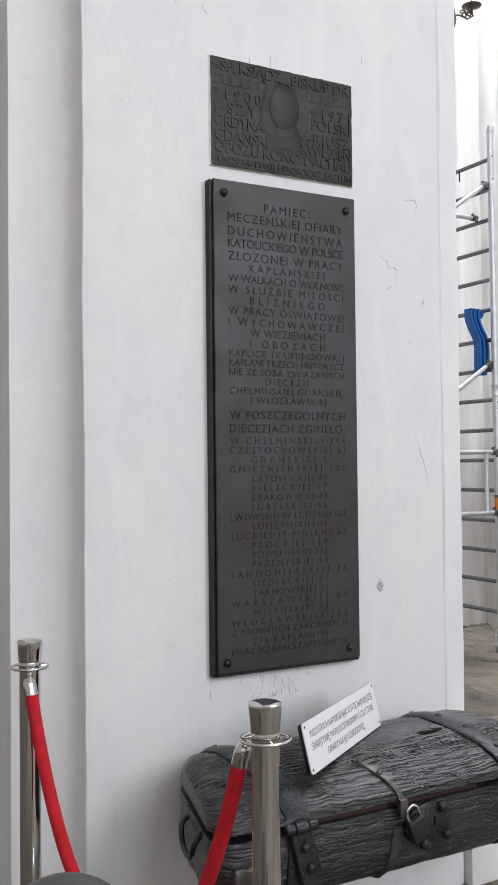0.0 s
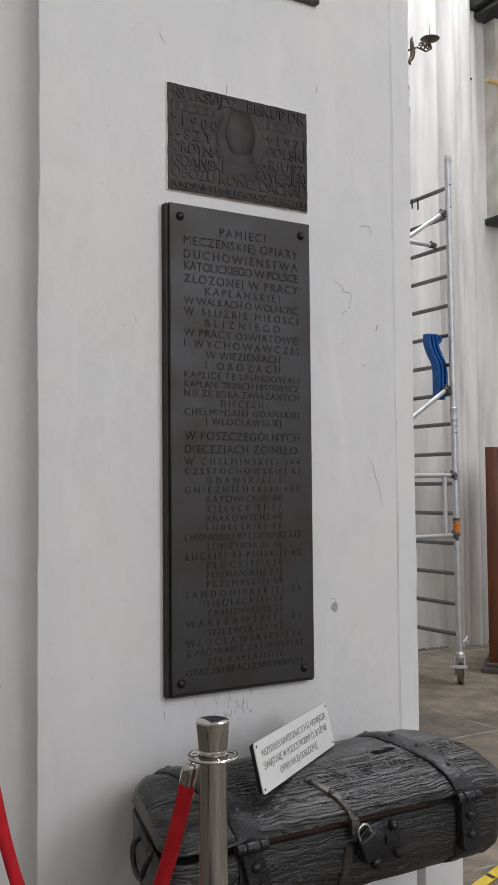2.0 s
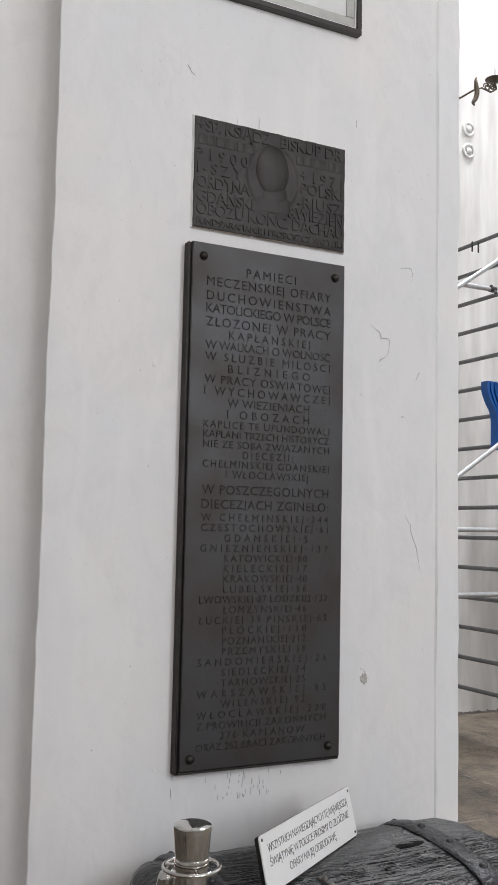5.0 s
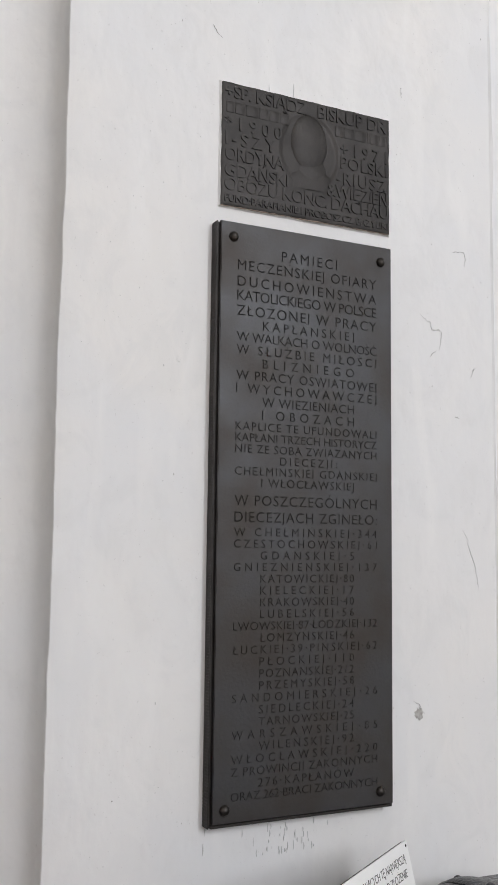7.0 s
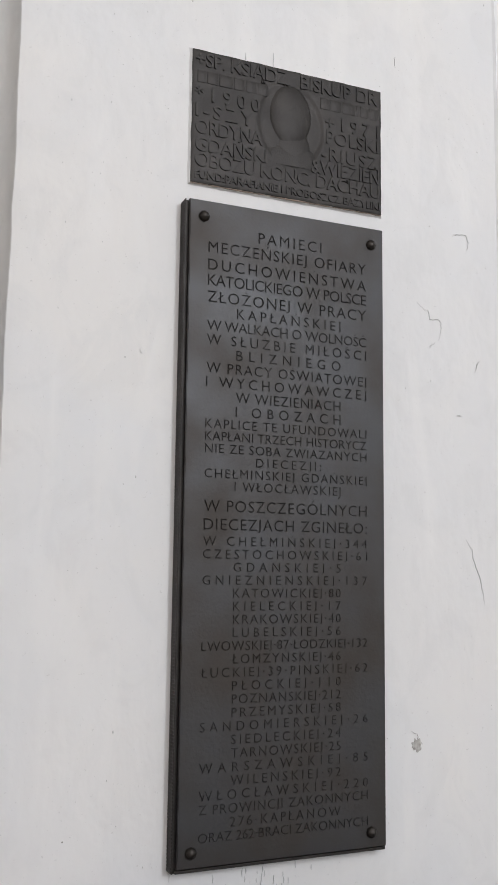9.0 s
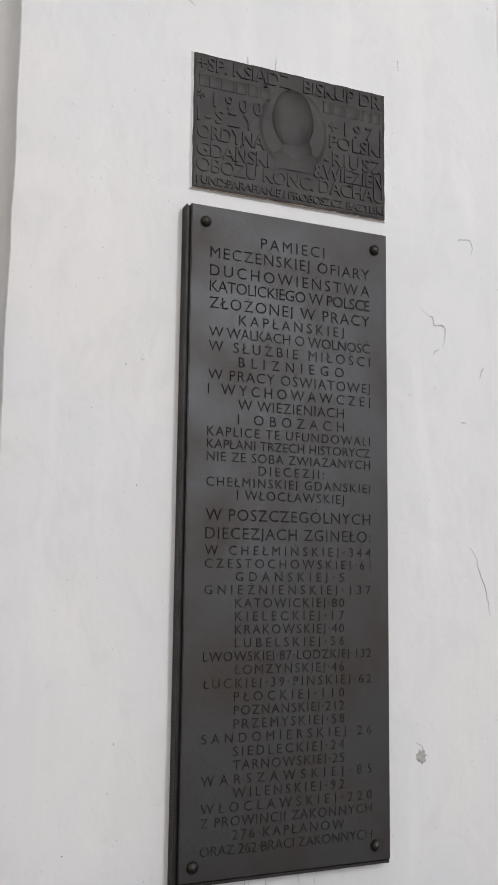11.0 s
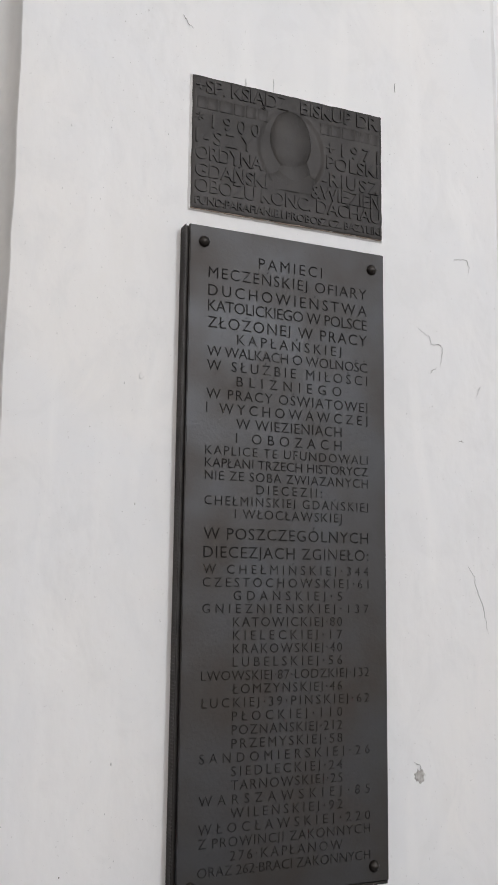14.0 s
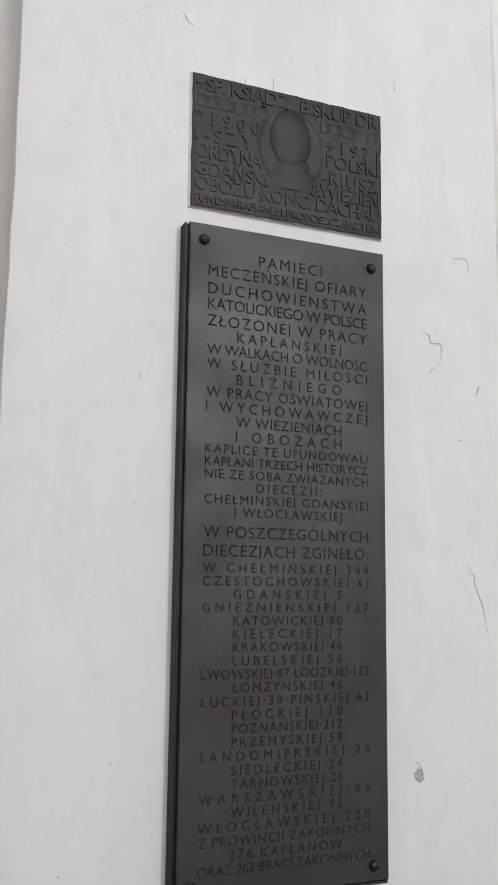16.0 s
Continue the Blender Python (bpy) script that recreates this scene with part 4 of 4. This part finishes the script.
def offering_sign():
    u, h, w = Vector((0.831, 0.556, 0)), 0.146, 0.585
    yaw = math.degrees(math.atan2(u.y, u.x))
    p = thing("offering_sign", "white enamel sign with black lettering propped on the chest lid", "sign")
    p.matrix_world = pose(1.446, 2.118, 0.628, 0, 0, yaw) @ pose(0, 0, 0, -13, 0, 0)
    plate = bmesh.new()
    r, rim = 0.009, []
    for cx, cz, a0 in ((w - r, h - r, 0), (r, h - r, 90), (r, r, 180), (w - r, r, 270)):
        rim += [(cx + r * math.cos(radians(a0 + 18 * k)), cz + r * math.sin(radians(a0 + 18 * k))) for k in range(6)]
    face = [plate.verts.new((x, 0, z)) for x, z in rim]
    rear = [plate.verts.new((x, 0.004, z)) for x, z in rim]
    plate.faces.new(face)
    plate.faces.new(rear[::-1])
    for k in range(len(rim)):
        q = (k + 1) % len(rim)
        plate.faces.new((face[k], rear[k], rear[q], face[q]))
    part("plate", plate, WHITE_PLATE, p)
    part("backing", boxed(0.003, w - 0.003, 0.0042, 0.020, 0.002, h - 0.003, bevel=0.006), BLACK, p, "black backing board")
    part("prop", boxed(0.20, 0.40, 0.025, 0.055, 0.0, 0.06, bevel=0.003), BLACK, p)
    for text, a, b, z in (("WSZYSTKICH NAWIEDZAJĄCYCH TĘ NAJWIĘKSZĄ", 0.035, 0.555, 0.108), ("ŚWIĄTYNIĘ W POLSCE PROSIMY O ZŁOŻENIE", 0.035, 0.548, 0.072), ("OFIARY NA JEJ ODBUDOWĘ", 0.135, 0.440, 0.036)):
        line_of(text, a, b, 0.0, z, 0.0215, BLACK, p, 0.0004, -0.0003, "text_line")
    for x in (0.012, w - 0.012):
        for z in (0.012, h - 0.012):
            bm = bmesh.new()
            rivet(bm, (x, 0, z), (0, -1, 0), 0.004, 0.002)
            part("screw", bm, BLACK, p)


offering_sign()


# ---- rope barrier ----
def barrier_post(x, y, turn):
    p = thing("barrier_post", "polished steel barrier post with a flared cap", "barrier post", pose(x, y, FLOOR, 0, 0, turn), "rope barrier")
    part("base", lathe([(0.150, 0.0), (0.150, 0.012), (0.135, 0.022), (0.07, 0.034), (0.034, 0.042)], 48), CHROME, p)
    part("tube", lathe([(0.0305, 0.040), (0.0305, 0.9640)], 40), CHROME, p)
    part("collar", lathe([(0.0325, 0.9560), (0.0335, 0.9600), (0.0335, 0.9700), (0.0325, 0.9740)], 40), CHROME, p)
    part("cap", lathe([(0.0310, 0.966), (0.0320, 0.972), (0.0350, 1.009), (0.0368, 1.030), (0.0360, 1.0345), (0.030, 1.0375), (0.018, 1.0405), (0.001, 1.0415)], 40), CHROME, p)
    r = bmesh.new()
    tube(ring_points((0, 0, 0.9580), 0.053), 0.0042, 10, r, closed=True)
    for a in (0.0, 2.1, 4.2):
        tube([(0.030 * math.cos(a), 0.030 * math.sin(a), 0.9580), (0.053 * math.cos(a), 0.053 * math.sin(a), 0.9580)], 0.003, 8, r)
    part("ring", r, CHROME, p)
    return p


P1, P2 = Vector((0.991, 1.592, 0)), Vector((0.761, 2.588, 0))
barrier_post(P1.x, P1.y, 20)
barrier_post(P2.x, P2.y, 0)


def velvet_rope():
    r = thing("velvet_rope", "red velvet barrier rope with steel ends hanging in a curve", "rope", group="rope barrier")
    d = (P2 - P1).normalized()
    a, b = P1 + d * 0.052 + Vector((-0.010, 0, 0.921)), P2 - d * 0.050 + Vector((-0.030, 0, 0.921))
    sag = 0.60
    def at(t):
        p = a.lerp(b, t)
        p.z -= sag * (1 - abs(2 * t - 1) ** 2.6)
        return p
    pts = [at(i / 300) for i in range(301)]
    part("cord", tube(pts[5:297:3], 0.0180, 14), VELVET, r)
    for end in (pts[:8], pts[:-9:-1]):
        bm = tube([end[1], end[1].lerp(end[2], 0.3), end[2], end[3], end[5], end[6]], [0.006, 0.013, 0.0175, 0.0190, 0.0190, 0.0190], 14)
        fer = part("ferrule", bm, CHROME, r, "bright steel rope end")
        part("hook", tube([end[1], end[0], end[0] + Vector((0, 0, 0.004))], 0.004, 8), CHROME, fer)


velvet_rope()


# ---- grey chair ----
def shell_chair():
    c = thing("chair", "dark grey chair with a curved rounded backrest", "chair", pose(0.431, 1.340, FLOOR, 0, 0, 24))
    def back(s, v):
        a = -0.9 + 1.8 * s
        r = 0.165
        k = v * 2 * math.pi
        z = 0.805 + 0.065 * math.sin(k) - 0.05 * abs(2 * s - 1) ** 2.5
        d = 0.016 * math.cos(k)
        return ((r + d) * math.sin(a), -0.145 + (r + d) * math.cos(a), z)
    bm, g = sheet(back, [i / 24 for i in range(25)], [i / 20 for i in range(20)], wrap=True)
    bm.faces.new(g[0])
    bm.faces.new(g[-1][::-1])
    part("backrest", bm, CHAIR_GREY, c)
    part("seat", boxed(-0.21, 0.21, -0.42, 0.0, 0.43, 0.47, bevel=0.015), CHAIR_GREY, c)
    for x in (-0.18, 0.18):
        part("back_leg", tube([(x, -0.03, 0.0), (x, -0.01, 0.46), (x * 1.05, -0.02, 0.75)], 0.014), CHAIR_GREY, c)
        part("leg", tube([(x, -0.39, 0.0), (x, -0.38, 0.44)], 0.014), CHAIR_GREY, c)


shell_chair()


# ---- far side: scaffold, moulded wall, furniture ----
SX, SY = 5.198, 5.33


def scaffold():
    s = thing("scaffold_tower", "aluminium rolling scaffold tower with ladder frames and castors", "scaffold")
    s.matrix_world = Matrix.Translation((SX, SY, 4.1)) @ pose(0, 0, 0, 0, -0.5, 0) @ Matrix.Translation((-SX, -SY, -4.1))
    far = SY + 0.78
    for x in (SX, SX - 2.0):
        for y in (SY, far):
            up = part("upright", lathe([(0.0255, 0.26), (0.0255, 4.11), (0.021, 4.115), (0.021, 4.14)], 20, Matrix.Translation((x, y, 0))), ALU, s)
            part("spigot_clip", tube([(x - 0.02, y - 0.03, 4.08), (x, y - 0.036, 4.13), (x + 0.02, y - 0.03, 4.08)], 0.004, 8), ALU, up)
            part("joint_sleeve", lathe([(0.0258, 2.02), (0.0300, 2.025), (0.0300, 2.045), (0.0275, 2.05), (0.0275, 2.10), (0.0310, 2.105), (0.0310, 2.125), (0.0258, 2.13)], 20, Matrix.Translation((x, y, 0))), ALU, up)
            for z in (1.93, 1.98, 3.72, 3.90):
                part("pin", tube([(x - 0.004, y - 0.030, z), (x - 0.004, y - 0.022, z)], 0.006, 8), CLAW, up)
            castor = part("castor", lathe([(0.034, 0.20), (0.040, 0.205), (0.040, 0.235), (0.022, 0.25), (0.022, 0.31)], 20, Matrix.Translation((x, y, FLOOR))), ALU, s)
            bm = bmesh.new()
            turn = Matrix.Translation((x, y, FLOOR)) @ pose(0, 0, 0, 0, 0, -50)
            block(bm, -0.042, -0.032, -0.03, 0.03, 0.07, 0.21, 0.003, 2, turn)
            block(bm, 0.032, 0.042, -0.03, 0.03, 0.07, 0.21, 0.003, 2, turn)
            block(bm, -0.06, 0.06, -0.06, -0.03, 0.125, 0.15, 0.003, 2, turn)
            part("fork", bm, ALU, castor)
            part("wheel", lathe([(0.06, -0.022), (0.078, -0.018), (0.082, 0), (0.078, 0.018), (0.06, 0.022)], 28, turn @ Matrix.Translation((0, 0.012, 0.082)) @ pose(0, 0, 0, 0, 90, 0)), RUBBER, castor)
        for k in range(16):
            z = 0.353 + 0.2355 * k
            part("rung", tube([(x, SY, z), (x, far, z)], 0.0165, 12), RUNG, s)
    def brace(a, b, r=0.018):
        part("brace", tube([a, b], r, 12), ALU, s)
        bm = bmesh.new()
        d = (Vector(b) - Vector(a)).normalized()
        tube([Vector(a) - d * 0.005, Vector(a) + d * 0.05], 0.024, 10, bm)
        tube([Vector(a) + d * 0.02 + Vector((0, -0.03, -0.035)), Vector(a) + d * 0.02 + Vector((0, 0.02, 0.035))], 0.012, 8, bm)
        part("brace_claw", bm, CLAW, s)
    brace((SX - 0.03, SY + 0.02, 3.685), (SX - 2.0, SY + 0.02, 2.40))
    brace((SX - 0.03, SY + 0.14, 3.445), (SX - 2.0, SY + 0.14, 3.46))
    brace((SX - 0.03, SY + 0.02, 2.285), (SX - 2.0, SY + 0.02, 1.02))
    for z in (1.595, 1.128):
        brace((SX - 0.03, SY - 0.03, z), (SX - 1.98, SY - 0.03, z))
    part("guard_post", tube([(SX - 0.14, SY - 0.03, 1.128), (SX - 0.14, SY - 0.03, 1.595)], 0.017, 12), ALU, s)
    for x in (SX - 0.20, SX - 0.14):
        part("strap_end", boxed(x, x + 0.008, SY + 0.2, SY + 0.21, 3.74, 3.82), BLACK, s)
    for a in (1.12, 1.239):
        part("dark_band", lathe([(0.0274, a), (0.0274, a + 0.022)], 20, Matrix.Translation((SX, SY, 0))), PLINTH, s, "dark marker tape")
    part("orange_band", lathe([(0.0275, 1.145), (0.0275, 1.236)], 20, Matrix.Translation((SX, SY, 0))), ORANGE, s, "orange marker tape")
    nut = bmesh.new()
    for pts in (((0.026, 0.30), (0.062, 0.305)), ((0.060, 0.305), (0.078, 0.336)), ((0.060, 0.305), (0.084, 0.282))):
        tube([(SX + x, SY - 0.006, z) for x, z in pts], 0.006, 8, nut)
    part("wing_nut", nut, WHITE_PLATE, s, "small white wing nut")
    return s


scaffold()


def outrigger():
    o = thing("blue_bracket", "blue plastic bracket hooked over a scaffold rung", "bracket")
    y0, y1 = SY + 0.09, SY + 0.15

    def strip(path, w, d0, d1):
        """A flat bar of width w in the x and z plane along a bent path."""
        pts = smooth_path([(x, 0, z) for x, z in path], 5)
        bm = bmesh.new()
        rows = []
        for i, p in enumerate(pts):
            d = (pts[min(i + 1, len(pts) - 1)] - pts[max(i - 1, 0)]).normalized()
            n = Vector((d.z, 0, -d.x)) * w / 2
            rows.append([bm.verts.new((SX + q.x, y, q.z)) for q, y in ((p - n, d0), (p + n, d0), (p + n, d1), (p - n, d1))])
        for a, b in zip(rows, rows[1:]):
            for k in range(4):
                bm.faces.new((a[k], a[(k + 1) % 4], b[(k + 1) % 4], b[k]))
        bm.faces.new(rows[0])
        bm.faces.new(rows[-1][::-1])
        return bm
    # three raised ribs on a thin web, bent over to a hook
    for x, foot in ((-0.126, 2.20), (-0.090, 2.20), (-0.050, 2.24)):
        part("rib", strip([(x - 0.018, 2.715), (x - 0.016, 2.64), (x + 0.018, 2.56), (x + 0.060, 2.49), (x + 0.074, 2.42), (x + 0.074, 2.32), (x + 0.074, foot)], 0.020, y0 - 0.012, y1), BLUE, o)
    part("web", strip([(-0.106, 2.71), (-0.104, 2.64), (-0.070, 2.56), (-0.028, 2.49), (-0.014, 2.42), (-0.014, 2.30), (-0.014, 2.20)], 0.082, y0 + 0.012, y1 - 0.012), BLUE, o)
    part("hook", strip([(-0.088, 2.70), (-0.080, 2.655), (-0.050, 2.645), (-0.022, 2.665), (-0.016, 2.71)], 0.020, y0, y1), BLUE, o)
    part("claw", strip([(-0.030, 2.58), (-0.004, 2.52), (0.022, 2.46), (0.034, 2.43)], 0.026, y0, y1), BLUE, o)
    part("cross_bar", strip([(-0.145, 2.705), (-0.060, 2.705)], 0.022, y0, y1), BLUE, o)


outrigger()


def moulded_shafts():
    """Bundle of rounded plaster shafts on the far wall."""
    prof = [(6.30, Y1 + 0.02)]
    for cx, r in ((6.42, 0.10), (6.55, 0.05), (6.66, 0.085), (6.78, 0.05)):
        for k in range(9):
            a = math.pi * k / 8
            prof.append((cx - r * math.cos(a), Y1 - 0.01 - r * math.sin(a) * 0.8))
    prof.append((6.86, Y1 + 0.02))
    zs = np.arange(FLOOR - 0.012, TOP + 0.01, 0.25)
    def at(j, z):
        x, y = prof[j]
        return (x + noise.noise(Vector((x * 3, 1, z * 0.8))) * 0.008, y + noise.noise(Vector((x * 4, 3, z))) * 0.006, z)
    bm, g = sheet(at, range(len(prof)), zs)
    return tagged(part("wall_shafts", bm, HALL_PLASTER), "whitewashed moulded wall shafts with rounded profiles", "wall shafts", kind="structure")


moulded_shafts()


def wall_foot():
    """Crumbled dark mortar along the foot of the far wall."""
    rnd = random.Random(21)
    us = [3.4 + 0.02 * k for k in range(250)]
    lumps = {u: (rnd.uniform(0.008, 0.030), rnd.uniform(0.006, 0.03)) for u in us}
    def at(u, k):
        h, d = lumps[u]
        return ((u, Y1 + 0.01, FLOOR + h), (u, Y1 - d * 0.5, FLOOR + h * 0.75), (u, Y1 - d, FLOOR + h * 0.2), (u, Y1 - d - 0.01, FLOOR - 0.01))[k]
    return tagged(part("baseboard", sheet(at, us, range(4))[0], PLINTH), "crumbled grey mortar along the wall foot", "baseboard", kind="structure")


wall_foot()


def confessional():
    c = thing("wooden_cabinet", "reddish brown varnished wooden cabinet with honey panels on a plinth", "cabinet", pose(5.775, 5.56, FLOOR, 0, 0, -50))
    x0, x1, y0, y1, z0, z1 = 0.0, 1.3, 0.0, 0.7, 0.075, 1.863
    part("body", boxed(x0 + 0.01, x1 - 0.01, y0 + 0.03, y1, z0, z1 - 0.01), BROWN_WOOD, c)
    for a, b in ((x0, x0 + 0.10), ((x0 + x1) / 2 - 0.05, (x0 + x1) / 2 + 0.05), (x1 - 0.10, x1)):
        part("stile", boxed(a, b, y0, y0 + 0.028, z0, z1, bevel=0.004), BROWN_WOOD, c)
    for a, b in ((x0 + 0.102, (x0 + x1) / 2 - 0.052), ((x0 + x1) / 2 + 0.052, x1 - 0.102)):
        part("rail", boxed(a, b, y0 + 0.002, y0 + 0.028, z1 - 0.12, z1, bevel=0.004), BROWN_WOOD, c)
        part("rail", boxed(a, b, y0 + 0.002, y0 + 0.028, z0, z0 + 0.14, bevel=0.004), BROWN_WOOD, c)
        part("panel", boxed(a + 0.004, b - 0.004, y0 + 0.012, y0 + 0.028, z0 + 0.144, z1 - 0.124, bevel=0.003), PANEL_WOOD, c, "honey-coloured inset panel")
    part("plinth", boxed(x0 - 0.06, x1 + 0.06, y0 - 0.09, y1, 0.0, 0.045, bevel=0.008), PLINTH, c)
    part("plinth_step", boxed(x0 - 0.03, x1 + 0.03, y0 - 0.05, y1, 0.045, 0.075, bevel=0.006), PLINTH, c)


confessional()


def epitaph():
    e = thing("wall_epitaph", "grey stone epitaph with black ledges and a gilded cross", "epitaph")
    x0, x1, y1 = 6.93, 8.4, Y1
    part("body", boxed(x0 + 0.03, x1, y1 - 0.16, y1 + 0.004, 4.2, 6.22), GREY_STONE, e)
    part("cornice", boxed(x0 - 0.15, x1, y1 - 0.42, y1 - 0.02, 6.22, 6.29, bevel=0.02), BLACK, e)
    part("cornice_top", boxed(x0 - 0.21, x1, y1 - 0.50, y1 - 0.02, 6.29, 6.62, bevel=0.03), BLACK, e)
    part("ledge", boxed(x0 - 0.02, x1, y1 - 0.34, y1 - 0.01, 4.13, 4.20, bevel=0.015), BLACK, e)
    part("shelf", boxed(x0 + 0.10, x1, y1 - 0.33, y1 - 0.02, 4.36, 4.44, bevel=0.01), BLACK, e)
    part("dark_panel", boxed(x0 + 0.24, x1, y1 - 0.19, y1 - 0.02, 4.46, 6.21), BLACK, e)
    cross = bmesh.new()
    block(cross, x0 + 0.065, x0 + 0.100, y1 - 0.235, y1 - 0.15, 4.85, 5.85, 0.006)
    block(cross, x0 - 0.155, x0 + 0.27, y1 - 0.238, y1 - 0.18, 5.505, 5.54, 0.006)
    part("cross", cross, GOLD, e, "gilded cross")


epitaph()


def wall_sconce():
    s = thing("wall_sconce", "old brass wall sconce with scrolled arm and drip dish", "sconce")
    cx, cy, cz = 5.81, 6.18, 5.58
    part("dish", lathe([(0.010, -0.014), (0.04, -0.006), (0.084, 0.012), (0.088, 0.017), (0.08, 0.017), (0.02, 0.007), (0.008, 0.008)], 32, Matrix.Translation((cx, cy, cz))), BRASS, s)
    part("pricket", lathe([(0.005, 0.0), (0.0035, 0.07), (0.001, 0.17)], 10, Matrix.Translation((cx, cy, cz))), BLACK, s)
    arm = bmesh.new()
    def scroll(ox, oz, r, turns, flip):
        pts = []
        for i in range(26):
            a = turns * 2 * math.pi * i / 25
            q = r * (1 - 0.75 * i / 25)
            pts.append((cx + ox + q * math.cos(a) * flip, cy + 0.01, cz + oz + q * math.sin(a)))
        tube(pts, 0.008, 8, arm)
    scroll(-0.02, -0.055, 0.032, 1.4, 1)
    scroll(-0.085, -0.072, 0.04, 1.4, -1)
    tube([(cx, cy, cz - 0.01), (cx + 0.015, cy, cz - 0.07), (cx - 0.03, cy + 0.02, cz - 0.10), (cx - 0.10, cy + 0.06, cz - 0.06), (cx - 0.16, cy + 0.10, cz - 0.08), (cx - 0.20, Y1 + 0.01, cz - 0.10)], 0.009, 8, arm)
    part("arm", arm, BRASS, s)
    stem = smooth_path([(cx - 0.150 + x, cy + 0.08, cz - 0.055 + z) for x, z in ((0.006, 0.090), (0.0, 0.052), (0.006, 0.0), (0.013, -0.05), (-0.004, -0.11), (-0.032, -0.150), (-0.014, -0.176))], 4)
    swell = [0.004 + 0.019 * math.sin(math.pi * (k + 0.6) / len(stem)) ** 0.8 for k in range(len(stem))]
    part("bracket_stem", tube(stem, swell, 14), BRASS, s, "plain curved brass stem")
    part("back_plate", lathe([(0.05, 0), (0.05, 0.02)], 20, Matrix.Translation((cx - 0.20, Y1 + 0.002, cz - 0.10)) @ pose(0, 0, 0, 90)), BRASS, s)


wall_sconce()


def wall_hook():
    k = thing("wall_hook", "small black iron hook in the white wall shafts", "hook")
    part("peg", tube([(6.70, Y1 + 0.02, 5.57), (6.70, Y1 - 0.07, 5.57), (6.70, Y1 - 0.075, 5.58)], 0.016, 8), BLACK, k)
    part("rose", lathe([(0.03, 0.0), (0.026, 0.012)], 14, Matrix.Translation((6.70, Y1 - 0.03, 5.57)) @ pose(0, 0, 0, 90)), BLACK, k)


wall_hook()


def plaster_scroll(z):
    s = thing("plaster_scroll", "small white stucco scroll on the far wall", "ornament", group="stucco scrolls")
    part("curl", tube(ring_points((5.90, Y1 - 0.008, z), 0.06, "y"), 0.013, 10, closed=True), HALL_PLASTER, s)
    part("boss", lathe([(0.03, -0.01), (0.03, 0.02), (0.015, 0.03), (0.002, 0.032)], 14, Matrix.Translation((5.90, Y1, z)) @ pose(0, 0, 0, 90)), HALL_PLASTER, s)


plaster_scroll(5.33)
plaster_scroll(5.12)


def floor_tape():
    t = thing("warning_tape", "yellow and black warning tape lying on the floor", "tape")
    m = pose(2.565, 2.480, FLOOR, 0, 0, 20)
    t.matrix_world = m
    part("strip", boxed(0, 1.3, -0.024, 0.024, 0.0, 0.005, bevel=0.001, seg=1), YELLOW, t)
    for k in range(9):
        part("dark_mark", block(bmesh.new(), -0.010, 0.010, -0.022, 0.022, 0.0035, 0.0062, 0.0, 1, pose(0.06 + 0.14 * k, 0, 0, 0, 0, -28)), BLACK, t)


floor_tape()
cap = tagged(part("bottle_cap", lathe([(0.017, 0.0), (0.017, 0.012), (0.014, 0.017), (0.001, 0.018)], 20, Matrix.Translation((2.575, 2.525, FLOOR))), TEAL), "small teal plastic cap lying on the floor", "cap")


# ---- floor slabs ----
def floor_slabs():
    size, gap = 0.95, 0.014
    shapes = []
    rnd = random.Random(5)
    for k in range(6):
        bm = boxed(-size / 2 + gap / 2, size / 2 - gap / 2, -size / 2 + gap / 2, size / 2 - gap / 2, -0.02, 0.0, bevel=0.004, seg=1)
        for v in bm.verts:
            v.co.x += rnd.uniform(-0.002, 0.002)
            v.co.y += rnd.uniform(-0.002, 0.002)
        shapes.append(mesh_from("slab", bm, STONE))
    for i in range(18):
        for j in range(15):
            ob = new("slab", shapes[(i * 5 + j * 3 + i * j) % 6])
            ob.parent = floor
            ob.location = (-5.5 + i * size, -6.75 + j * size + (0.36 if i % 2 else 0), FLOOR + rnd.uniform(-0.002, 0.0))


floor_slabs()
